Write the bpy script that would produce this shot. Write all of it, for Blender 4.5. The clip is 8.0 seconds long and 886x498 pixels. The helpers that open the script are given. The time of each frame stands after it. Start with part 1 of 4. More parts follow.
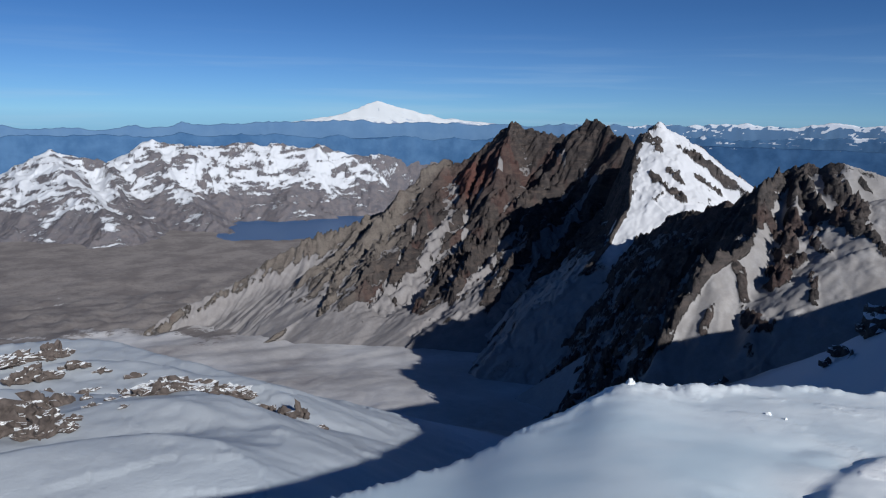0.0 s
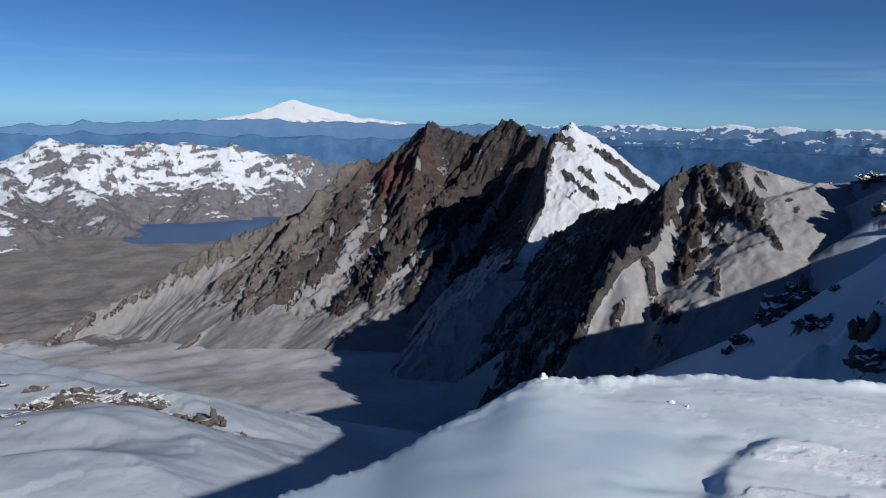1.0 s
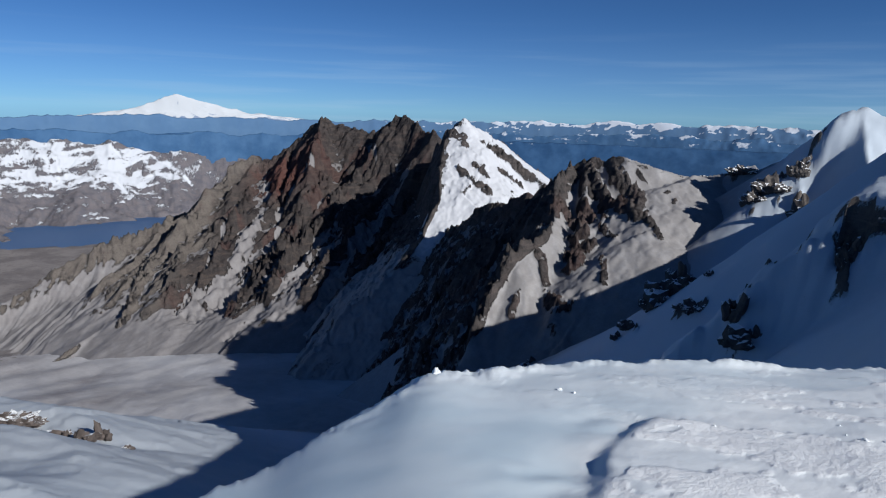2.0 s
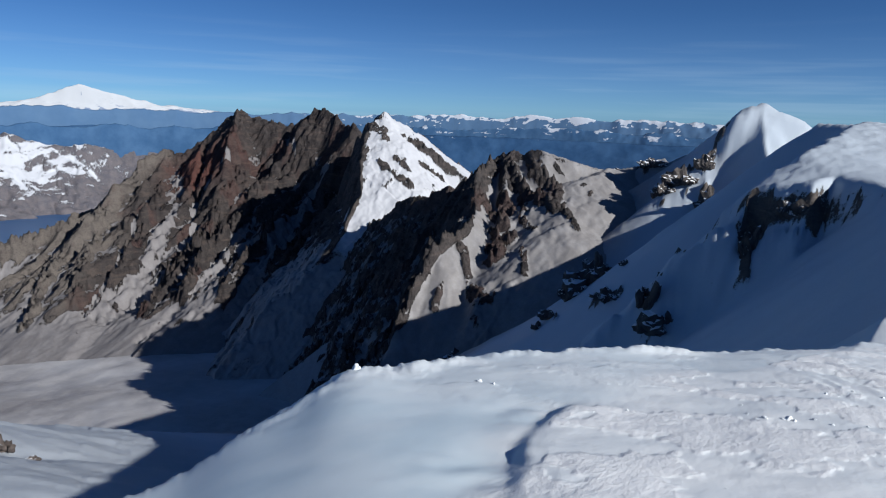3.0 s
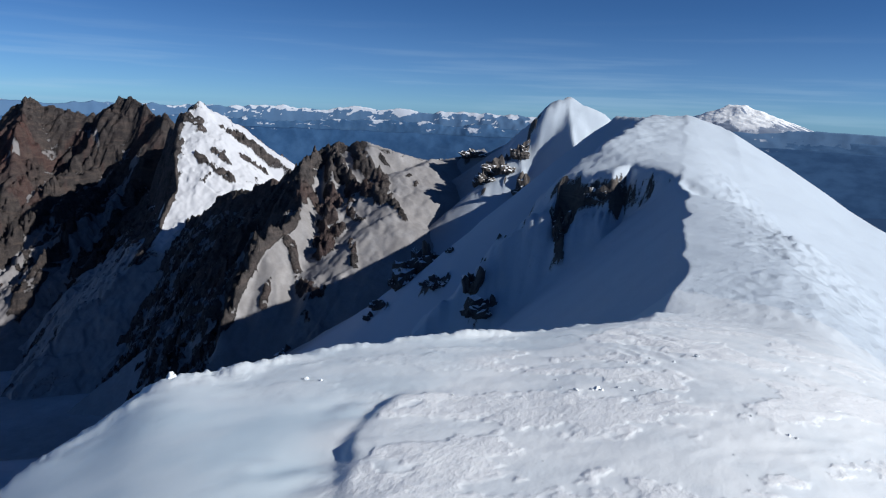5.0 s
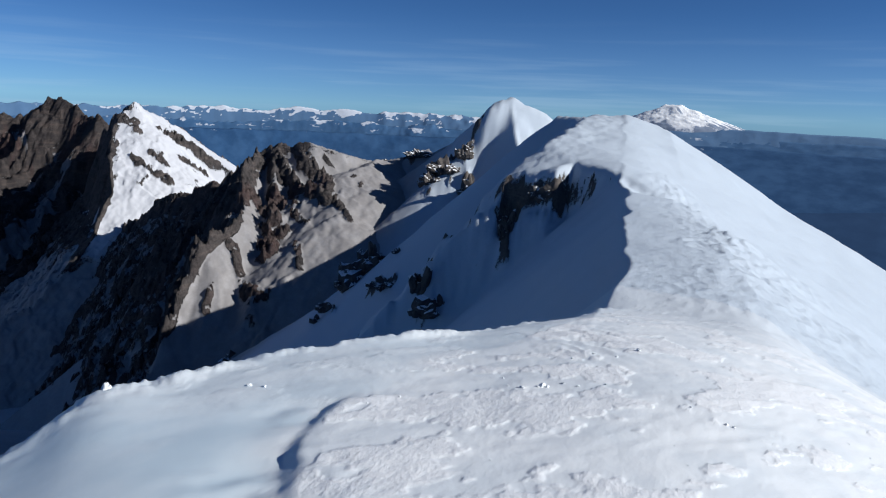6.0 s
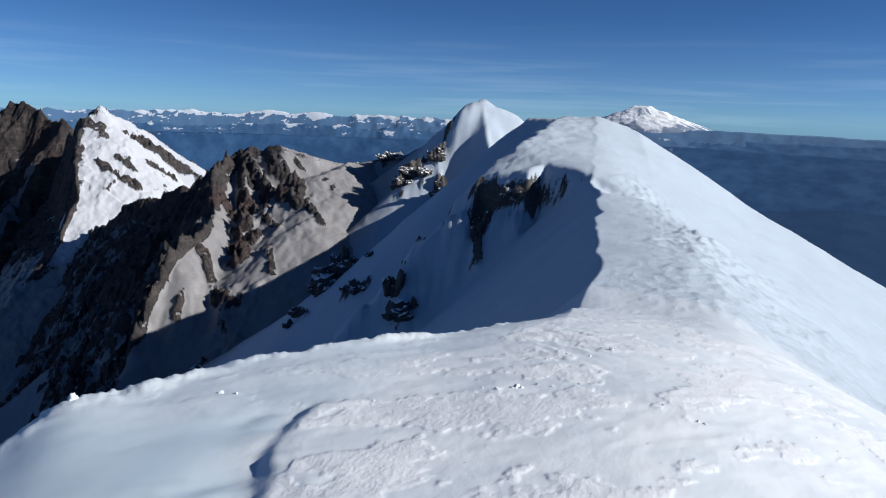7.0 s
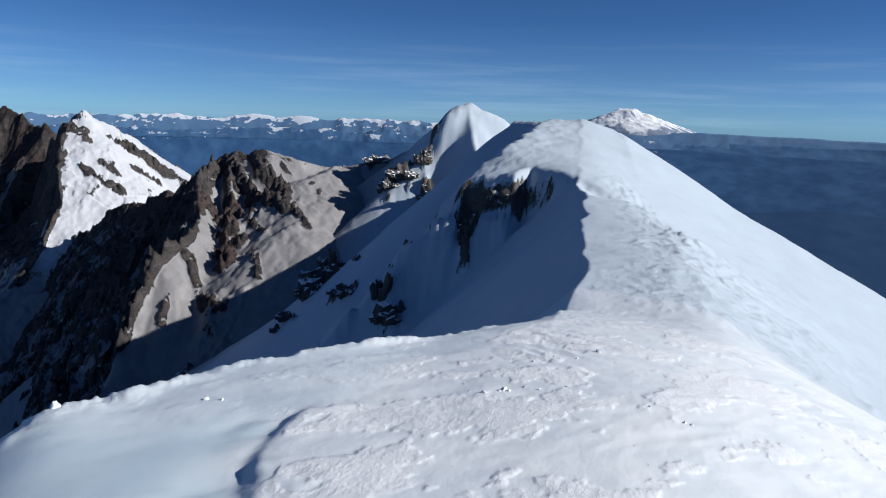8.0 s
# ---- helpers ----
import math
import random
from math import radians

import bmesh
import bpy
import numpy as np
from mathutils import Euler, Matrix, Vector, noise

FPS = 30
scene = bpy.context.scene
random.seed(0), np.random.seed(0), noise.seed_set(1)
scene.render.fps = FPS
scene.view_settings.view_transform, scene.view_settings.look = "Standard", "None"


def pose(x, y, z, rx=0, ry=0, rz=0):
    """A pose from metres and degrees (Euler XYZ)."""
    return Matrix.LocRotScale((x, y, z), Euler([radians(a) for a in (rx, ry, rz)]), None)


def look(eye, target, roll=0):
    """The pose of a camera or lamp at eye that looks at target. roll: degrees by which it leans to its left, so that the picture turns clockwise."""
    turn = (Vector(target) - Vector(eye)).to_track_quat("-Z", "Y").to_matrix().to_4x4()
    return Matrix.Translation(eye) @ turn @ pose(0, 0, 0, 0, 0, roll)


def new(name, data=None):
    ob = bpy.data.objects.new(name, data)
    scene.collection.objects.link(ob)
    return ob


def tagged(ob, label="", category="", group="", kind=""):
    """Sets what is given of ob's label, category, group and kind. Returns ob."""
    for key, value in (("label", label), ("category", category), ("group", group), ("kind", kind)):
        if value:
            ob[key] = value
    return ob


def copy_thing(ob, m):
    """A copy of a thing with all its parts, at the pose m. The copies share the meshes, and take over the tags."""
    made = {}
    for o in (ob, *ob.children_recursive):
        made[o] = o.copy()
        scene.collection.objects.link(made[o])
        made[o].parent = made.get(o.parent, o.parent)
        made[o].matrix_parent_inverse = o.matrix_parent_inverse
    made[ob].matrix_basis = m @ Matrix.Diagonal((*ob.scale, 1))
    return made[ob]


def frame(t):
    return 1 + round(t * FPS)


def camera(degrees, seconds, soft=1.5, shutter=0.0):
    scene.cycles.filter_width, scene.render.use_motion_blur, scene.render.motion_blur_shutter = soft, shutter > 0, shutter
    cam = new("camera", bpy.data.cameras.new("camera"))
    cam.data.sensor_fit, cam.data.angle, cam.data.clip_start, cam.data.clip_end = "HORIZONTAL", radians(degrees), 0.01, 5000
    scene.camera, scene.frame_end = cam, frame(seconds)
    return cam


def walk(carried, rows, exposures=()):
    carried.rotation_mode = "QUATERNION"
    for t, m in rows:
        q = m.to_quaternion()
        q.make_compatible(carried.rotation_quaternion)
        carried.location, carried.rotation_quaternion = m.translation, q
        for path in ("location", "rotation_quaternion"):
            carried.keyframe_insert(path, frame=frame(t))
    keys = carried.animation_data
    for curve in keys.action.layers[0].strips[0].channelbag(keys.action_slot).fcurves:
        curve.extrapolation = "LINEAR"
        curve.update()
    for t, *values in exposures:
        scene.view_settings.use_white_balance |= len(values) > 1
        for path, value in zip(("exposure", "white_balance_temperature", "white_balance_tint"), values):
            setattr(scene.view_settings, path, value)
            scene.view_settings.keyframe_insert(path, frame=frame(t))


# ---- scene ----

# East is +x, north is +y; the eye starts at the origin, 1.65 m over the snow.
cam = camera(65.58, 8.0, soft=1.15)
# seconds, metres moved toward east-south-east, yaw, pitch, roll
PATH = [(0.0, 0.0, -29.82, -11.149, 0.795), (0.5, 0.041, -33.675, -11.091, 1.067), (1.0, 0.061, -36.669, -11.074, 1.17), (1.5, 0.11, -41.245, -11.099, 1.239), (3.0, 0.193, -51.971, -11.556, 1.759), (3.5, 0.228, -55.4, -11.724, 1.859), (4.0, 0.246, -59.043, -11.846, 1.821), (4.5, 0.27, -62.68, -11.823, 2.089), (5.0, 0.286, -66.444, -11.755, 2.356), (6.5, 0.329, -72.238, -11.436, 2.076), (7.0, 0.334, -73.243, -11.292, 1.918), (7.5, 0.349, -73.882, -11.14, 1.691), (8.0, 0.35, -74.325, -10.992, 1.733)]
walk(cam, [(t, Matrix.Translation((0.966 * s, -0.259 * s, 0.0)) @ pose(0, 0, 0, 90, 0, yaw) @ pose(0, 0, 0, pitch, 0, 0) @ pose(0, 0, 0, 0, 0, roll))
           for t, s, yaw, pitch, roll in PATH], exposures=[(0.0, 0.30), (3.5, 0.38), (8.0, 0.42)])

# ---- light ----
SUN_AZ, SUN_EL = 175.5, 27.8
world = bpy.data.worlds.new("world")
scene.world = world
world.use_nodes = True
wn = world.node_tree.nodes
wl = world.node_tree.links
sky = wn.new("ShaderNodeTexSky")
sky.sky_type = 'NISHITA'
sky.sun_disc = False
sky.sun_elevation = radians(SUN_EL)
sky.sun_rotation = radians(SUN_AZ)
sky.altitude = 6000
sky.air_density = 1.0
sky.dust_density = 0.0
sky.ozone_density = 2.5
wn["Background"].inputs["Strength"].default_value = 0.058
cool = wn.new("ShaderNodeMix")
cool.data_type, cool.blend_type = 'RGBA', 'MULTIPLY'
cool.inputs[0].default_value = 1.0
cool.inputs[7].default_value = (0.385, 0.67, 0.955, 1.0)
wl.new(sky.outputs[0], cool.inputs[6])
# faint high cloud streaks low over the horizon
tc = wn.new("ShaderNodeTexCoord")
mp = wn.new("ShaderNodeMapping")
mp.inputs["Scale"].default_value = (2.2, 2.2, 46.0)
wl.new(tc.outputs["Generated"], mp.inputs["Vector"])
streak = wn.new("ShaderNodeTexNoise")
streak.inputs["Scale"].default_value, streak.inputs["Detail"].default_value = 1.6, 5.0
wl.new(mp.outputs[0], streak.inputs["Vector"])
thin = wn.new("ShaderNodeMapRange")
thin.interpolation_type = 'SMOOTHSTEP'
for key, val in (("From Min", 0.48), ("From Max", 0.72), ("To Min", 0.10), ("To Max", 0.27)):
    thin.inputs[key].default_value = val
wl.new(streak.outputs["Fac"], thin.inputs["Value"])
xyz = wn.new("ShaderNodeSeparateXYZ")
wl.new(tc.outputs["Generated"], xyz.inputs[0])
level = wn.new("ShaderNodeMapRange")
level.interpolation_type = 'SMOOTHSTEP'
for key, val in (("From Min", 0.14), ("From Max", 0.0), ("To Min", 0.0), ("To Max", 1.0)):
    level.inputs[key].default_value = val
wl.new(xyz.outputs[2], level.inputs["Value"])
amount = wn.new("ShaderNodeMath")
amount.operation = 'MULTIPLY'
wl.new(thin.outputs[0], amount.inputs[0])
wl.new(level.outputs[0], amount.inputs[1])
veil = wn.new("ShaderNodeMix")
veil.data_type = 'RGBA'
wl.new(amount.outputs[0], veil.inputs[0])
wl.new(cool.outputs[2], veil.inputs[6])
veil.inputs[7].default_value = (6.0, 8.2, 10.5, 1.0)
wl.new(veil.outputs[2], wn["Background"].inputs["Color"])

sun_data = bpy.data.lights.new("sun", 'SUN')
sun_data.energy = 4.2
sun_data.angle = radians(0.53)
sun_data.color = (1.0, 0.985, 0.955)
sun = new("sun", sun_data)
sd = Vector((math.sin(radians(SUN_AZ)) * math.cos(radians(SUN_EL)), math.cos(radians(SUN_AZ)) * math.cos(radians(SUN_EL)), math.sin(radians(SUN_EL))))
sun.matrix_world = look(sd * 800, (0, 0, 0))

# ---- noise ----
rng = np.random.RandomState(7)
PERM = np.concatenate([rng.permutation(512)] * 2)
GRAD = np.stack([np.cos(np.arange(16) * np.pi / 8), np.sin(np.arange(16) * np.pi / 8)], 1)


def perlin(x, y, seed=0):
    x, y = np.asarray(x, float) + seed * 17.31, np.asarray(y, float) - seed * 9.77
    xi, yi = np.floor(x).astype(np.int64), np.floor(y).astype(np.int64)
    xf, yf = x - xi, y - yi
    u, v = xf ** 3 * (xf * (xf * 6 - 15) + 10), yf ** 3 * (yf * (yf * 6 - 15) + 10)

    def corner(i, j):
        g = GRAD[PERM[(PERM[(xi + i) & 511] + yi + j) & 511] & 15]
        return g[..., 0] * (xf - i) + g[..., 1] * (yf - j)

    a = corner(0, 0) * (1 - u) + corner(1, 0) * u
    b = corner(0, 1) * (1 - u) + corner(1, 1) * u
    return (a * (1 - v) + b * v) * 1.5


def fbm(x, y, size, octaves=5, seed=0, gain=0.5):
    """Rolling noise, about -1 to 1, with its largest waves of the given size in metres."""
    out, amp, f = 0.0, 1.0, 1.0 / size
    for k in range(octaves):
        out = out + amp * perlin(x * f, y * f, seed + k)
        amp, f = amp * gain, f * 2.03
    return out


def crags(x, y, size, octaves=5, seed=0, gain=0.55):
    """Ridged noise, about 0 to 1.6, sharp at its tops."""
    out, amp, f, w = 0.0, 1.0, 1.0 / size, 1.0
    for k in range(octaves):
        n = (1 - np.abs(perlin(x * f, y * f, seed + k))) ** 2
        out = out + amp * n * w
        w = np.clip(n * 1.6, 0, 1)
        amp, f = amp * gain, f * 2.07
    return out - 0.8


def facets(x, y, size, seed=0, tilt=0.9):
    """Broken blocks, about -1 to 1: each cell of an uneven net has its own height and its own tilted top."""
    u = x / size + 0.22 * perlin(x / size * 1.7, y / size * 1.7, seed + 3) + seed * 5.13
    v = y / size + 0.22 * perlin(x / size * 1.7, y / size * 1.7, seed + 4) - seed * 3.71
    iu, iv = np.floor(u).astype(np.int64), np.floor(v).astype(np.int64)
    best, out = np.full(np.shape(u), 9.0), np.zeros(np.shape(u))
    for i in (-1, 0, 1):
        for j in (-1, 0, 1):
            h = PERM[(PERM[(iu + i) & 511] + iv + j) & 511]
            du, dv = u - iu - i - 0.1 - 0.8 * (h % 23) / 22, v - iv - j - 0.1 - 0.8 * (h // 23) / 22
            d = du * du + dv * dv
            g = GRAD[h & 15]
            near = d < best
            out = np.where(near, ((h * 7) % 101) / 50 - 1 + 2 * tilt * (g[..., 0] * du + g[..., 1] * dv), out)
            best = np.minimum(best, d)
    return out * 0.6


def step(a, b, v):
    s = np.clip((v - a) / (b - a), 0, 1)
    return s * s * (3 - 2 * s)


def soft_max(a, b, k):
    """The larger of two heights, with the crease between them rounded over about k metres."""
    h = np.clip(0.5 + 0.5 * (a - b) / k, 0, 1)
    return b * (1 - h) + a * h + k * h * (1 - h)


# ---- landform ----
def ridge(x, y, line, left, right, ease=0.85, span=150.0, flat=0.0):
    """A ridge along a line of (x, y, z): slopes to its left and right, easing with distance; flat: half width of a level top."""
    best = np.full(np.shape(x), -1e9)
    for (x0, y0, z0), (x1, y1, z1) in zip(line, line[1:]):
        dx, dy = x1 - x0, y1 - y0
        n = dx * dx + dy * dy
        u = np.clip(((x - x0) * dx + (y - y0) * dy) / n, 0, 1)
        ox, oy = x - x0 - u * dx, y - y0 - u * dy
        d = np.maximum(np.hypot(ox, oy) - flat, 0)
        side = (dx * oy - dy * ox) / (math.sqrt(n) * np.hypot(ox, oy) + 1e-6)
        slope = right + (left - right) * (0.5 + 0.5 * np.clip(side, -1, 1))
        z = z0 + u * (z1 - z0) - slope * span * ((1 + d / span) ** ease - 1) / ease
        best = np.maximum(best, z)
    return best


def away(x, y, line):
    """Distance from a line seen from above."""
    best = np.full(np.shape(x), 1e9)
    for (x0, y0, _), (x1, y1, _) in zip(line, line[1:]):
        dx, dy = x1 - x0, y1 - y0
        u = np.clip(((x - x0) * dx + (y - y0) * dy) / (dx * dx + dy * dy), 0, 1)
        best = np.minimum(best, np.hypot(x - x0 - u * dx, y - y0 - u * dy))
    return best


def plain(x, y):
    """The crater floor, falling north through the breach to the pumice plain, and low country all round."""
    s = 0.3 * x + 0.954 * y
    floor = np.interp(s, [-800, 200, 400, 800, 1450, 1800, 2400, 9000], [-300, -300, -320, -376, -495, -545, -608, -610])
    inside = (1 - step(800, 1300, x)) * step(-700, 100, y + 300) * (1 - step(300, 1200, -x))
    low = -610 + 0.0 * x
    return low + (np.maximum(floor, low) - low) * inside


def ground_z(x, y):
    r = np.hypot(x, y)
    z = plain(x, y)
    z = z + 7 * fbm(x, y, 260, 5, 3) * step(300, 1500, r) * (1 - step(2600, 3300, r)) + 2.0 * fbm(x, y, 60, 4, 9)
    az = np.degrees(np.arctan2(x, y))
    z = z - 30 * step(11.5, 13.5, az + 1.0 * fbm(x, y, 200, 4, 35)) * (1 - step(33, 36, az)) * step(3370, 3450, r + 40 * fbm(x, y, 180, 4, 37)) * (1 - step(4200, 4300, r))
    hum = crags(x, y, 140, 5, 31)
    z = z + 13 * hum * step(1400, 2000, 0.954 * y + 0.3 * x) * (1 - step(2100, 2900, y))
    return z


RIM = ([(-400, -60, -260), (-60, -8, -48), (-22, -2, -19), (-5, 0, -3.0), (4, 0.5, -2.3), (10, 1, -3.4), (20, 1.8, -5.4), (32, 2, -7), (55, 3, -9.5), (95, 6.8, -12.5), (150, 12, -13.4), (200, 17, -12), (250, 21, -6)]
    + [(300, 25, 0), (326, 60, -2), (380, 77, -17), (450, 98, -32), (550, 122, -52), (700, 160, -52), (796, 199, 13), (824, 240, -16), (838, 268, -44), (832, 307, -63), (836, 333, -57), (850, 380, -75)])
WIND_CRUST = [(20, -2.6), (36, -3.7), (60, -4.1), (118, -3.2), (185, 4.1)]
BENCH_NEAR = [(-30, 118, -66), (2, 120, -67), (4, 165, -82)]
BENCH = [(4, 165, -83), (-37, 212, -89), (-1.1, 255, -99), (29, 238, -105), (-13.1, 335, -112)]
BOWL = [(250, 21, -6), (300, 25, 0), (326, 60, -2), (380, 77, -17), (450, 98, -32), (550, 122, -52), (700, 160, -52), (796, 199, 13), (836, 264, -41), (836, 333, -57)]


def softplus(v, k):
    return k * np.logaddexp(0, v / k)


def shoulder_z(x, y):
    """The snow shoulder west of the rim's high point, broken off into the crater to the west and north."""
    south = np.interp(x, [100, 150, 200, 250, 300, 340], [-16, -12.8, -10.0, -5.5, 0.0, -8])
    spur = np.interp(x, [140, 160, 170, 180, 197, 257, 300, 340], [-21, -18, -16, -13.5, -8.6, -2.5, 0, -8])
    line = np.interp(x, [150, 170, 180, 197, 257, 297, 330], [42, 41, 40.4, 37, 37, 38.6, 58])
    u = np.clip((y - 15) / (line - 15), 0, 1)
    top = south + (spur - south) * (0.45 * u + 0.55 * u * u) + 0.4 * fbm(x, y, 22, 4, 28)
    top = top + 0.5 * step(17, 32, y) * crags((x - y) * 0.45, x + y, 8, 4, 30)
    w = 1.6 * fbm(x, y, 9, 4, 29)
    brow = np.interp(y, [0, 15, 26, 29, 42, 70], [140, 159, 174, 167, 169, 172])
    out = brow - x + w
    cliff = (5 * step(36.5, 38.5, y + 0.5 * w) * (1 - step(41, 43, y)) + 2.0 * step(27, 29, y) + 1.5 * facets(x, y, 4, 33)) * step(-0.5, 3.0, out) * (1 - step(3, 11, out))
    return top - 1.3 * softplus(np.maximum(out, y - line - 1 + w), 1.0) - cliff - 0.9 * softplus(x - 318, 4.0) - 0.55 * softplus(np.interp(x, [150, 200, 300], [9, 14, 22]) - y, 3.0)


def far_face_z(x, y):
    """The far snow peak's open face, with a broken rocky edge to the north."""
    north = np.interp(x, [670, 715, 756, 796, 840], [231, 224, 217, 201, 220])
    z = 16 + 0.70 * np.minimum(x - 796, 0) - 0.8 * np.maximum(x - 796, 0) + 0.4 * (y - 199) + 2.0 * fbm(x, y, 40, 5, 31) + 1.2 * crags(x + y, (y - x) * 0.6, 30, 5, 33) - 0.9 * softplus(758 - x, 5.0)
    return z - 1.3 * softplus(y - north + 4 * fbm(x, y, 30, 4, 32), 3.0) - 1.2 * softplus(149 + 0.15 * (796 - x) - y, 4.0)


def rim_z(x, y):
    """The snow rim that the path looks along: a cornice edge over the crater, a narrow crest, the outer flank to the south."""
    d = np.hypot(x, y)
    warp = fbm(x, y, 45, 3, 5) * np.clip(d / 80, 0, 1) * 4
    z = ridge(x, y + warp * 0.5, RIM, 0.98, 0.54, 0.97, 300)
    soft = np.clip(d / 50, 0.1, 2.5)
    brink = np.interp(x, [-40, 0, 20, 80, 150, 250, 320], [-3, -2, -2.6, -5.5, 2, 16, 20]) + 0.8 * fbm(x, y, 14, 3, 24) * np.clip(d / 40, 0, 1)
    z = np.maximum(z, ridge(x, y + warp * 0.5, RIM, 1.8, 0.05, 1.0) - 0.58 * soft * np.logaddexp(0, (brink - y) / soft) - 0.2 * np.maximum(x - 125, 0))
    line = np.interp(x, [p[0] for p in RIM], [p[1] for p in RIM])
    z = z - step(120, 250, x) * np.interp(line - y, [0, 18, 40, 59, 79, 93, 112, 300], [0, -4, -2.5, 0, 2, 3, 4, 14])
    z = soft_max(z, ridge(x, y, BOWL, 0.86, 4.0, 0.70, 140) - 0.45 * softplus(350 - x, 30), 10)
    z = soft_max(z, shoulder_z(x, y), 2.0)
    z = soft_max(z, far_face_z(x, y), 1.2)
    z = soft_max(z, ridge(x, y, BENCH_NEAR, 0.7, 0.7, 1.0, 200, flat=28) + 0.35 * facets(x, y * 1.6, 16, 25), 8)
    z = soft_max(z, ridge(x, y, BENCH, 0.55, 0.6, 0.9, 200, flat=42) + 0.5 * facets(x, y * 1.5, 34, 27) + 0.2 * crags(x + 0.4 * y, y * 1.8, 26, 5, 27) + 0.4 * facets(x - 0.3 * y, y * 1.8, 11, 26), 25)
    rough = np.clip(d / 60, 0, 1) * (1 - 0.65 * step(80, 130, y) * (1 - step(70, 120, x)))
    z = z + rough * (0.45 * fbm(x, y, 34, 3, 11) + 0.14 * fbm(x, y, 9, 4, 13)) + step(25, 60, d) * np.exp(-((beside(x, y, WIND_CRUST)[1] - 1) / (1.5 + 0.02 * d)) ** 2) * (0.14 + 0.0025 * d) * step(-0.1, 0.6, fbm(x, y, 11, 4, 14) + 0.2) * crags(x * 0.35 + 0.3 * y, y - 0.2 * x, 4.5, 5, 15)
    band = np.exp(-((y - brink + 3 + 3 * fbm(x, y, 25, 2, 19)) / 6.5) ** 2) * step(14, 30, d) * (1 - step(170, 260, d))
    z = z + band * (0.17 * crags(x * 0.4 + y * 0.3, y, 1.6, 4, 23) * np.clip(d / 60, 0.3, 1.2))
    face = step(15, 70, y - 0.1 * x) * step(60, 200, d)
    z = z + face * (2.2 * fbm(x + y, (y - x) * 0.35, 90, 5, 17)) * (1 - 0.75 * step(280, 420, d)) + 0.8 * crags(x, y, 30, 5, 18) * step(300, 500, d) + 1.2 * crags(x, y, 30, 5, 20) * step(660, 720, d)
    return z


LIP_AZ = [0, 12, 24, 32, 37, 42, 44.5, 47, 51.6, 56.5, 61.4, 66.7, 74.9, 77, 83, 84.9, 97, 108, 120, 150, 180, 270, 360]
LIP_R = [3, 3.6, 4.4, 5.2, 5.8, 6.3, 6.8, 7.1, 7.6, 8.5, 9.3, 10.2, 12, 13.2, 16.5, 20, 20, 20, 20, 15, 8, 4, 3]
LIP_EL = [-33, -31.5, -30, -28, -25.1, -23.4, -21.3, -20.8, -20.9, -19.9, -19.2, -18.5, -17.9, -17.0, -15.3, -15, -14.8, -18.3, -22, -27, -30, -34, -33]
LIP_DROP = [1.2, 1.2, 1.2, 1.2, 1.2, 1.2, 1.2, 1.2, 1.2, 1.2, 1.2, 1.2, 1.2, 1.2, 1.0, 0.3, 0.1, 0.1, 0.1, 0.1, 0.3, 0.9, 1.2]


def eased(a, keys, values, wide=2.2):
    """Values round the compass, smoothly between the given bearings; wide: degrees of smoothing."""
    t = np.arange(-20, 380, 0.5)
    v = np.interp(t % 360, keys, values)
    n = int(wide * 5.5)
    k = np.exp(-(np.arange(-n, n + 1) * 0.5 / wide) ** 2)
    return np.interp(a, t, np.convolve(np.pad(v, n, mode="edge"), k / k.sum(), "valid"))


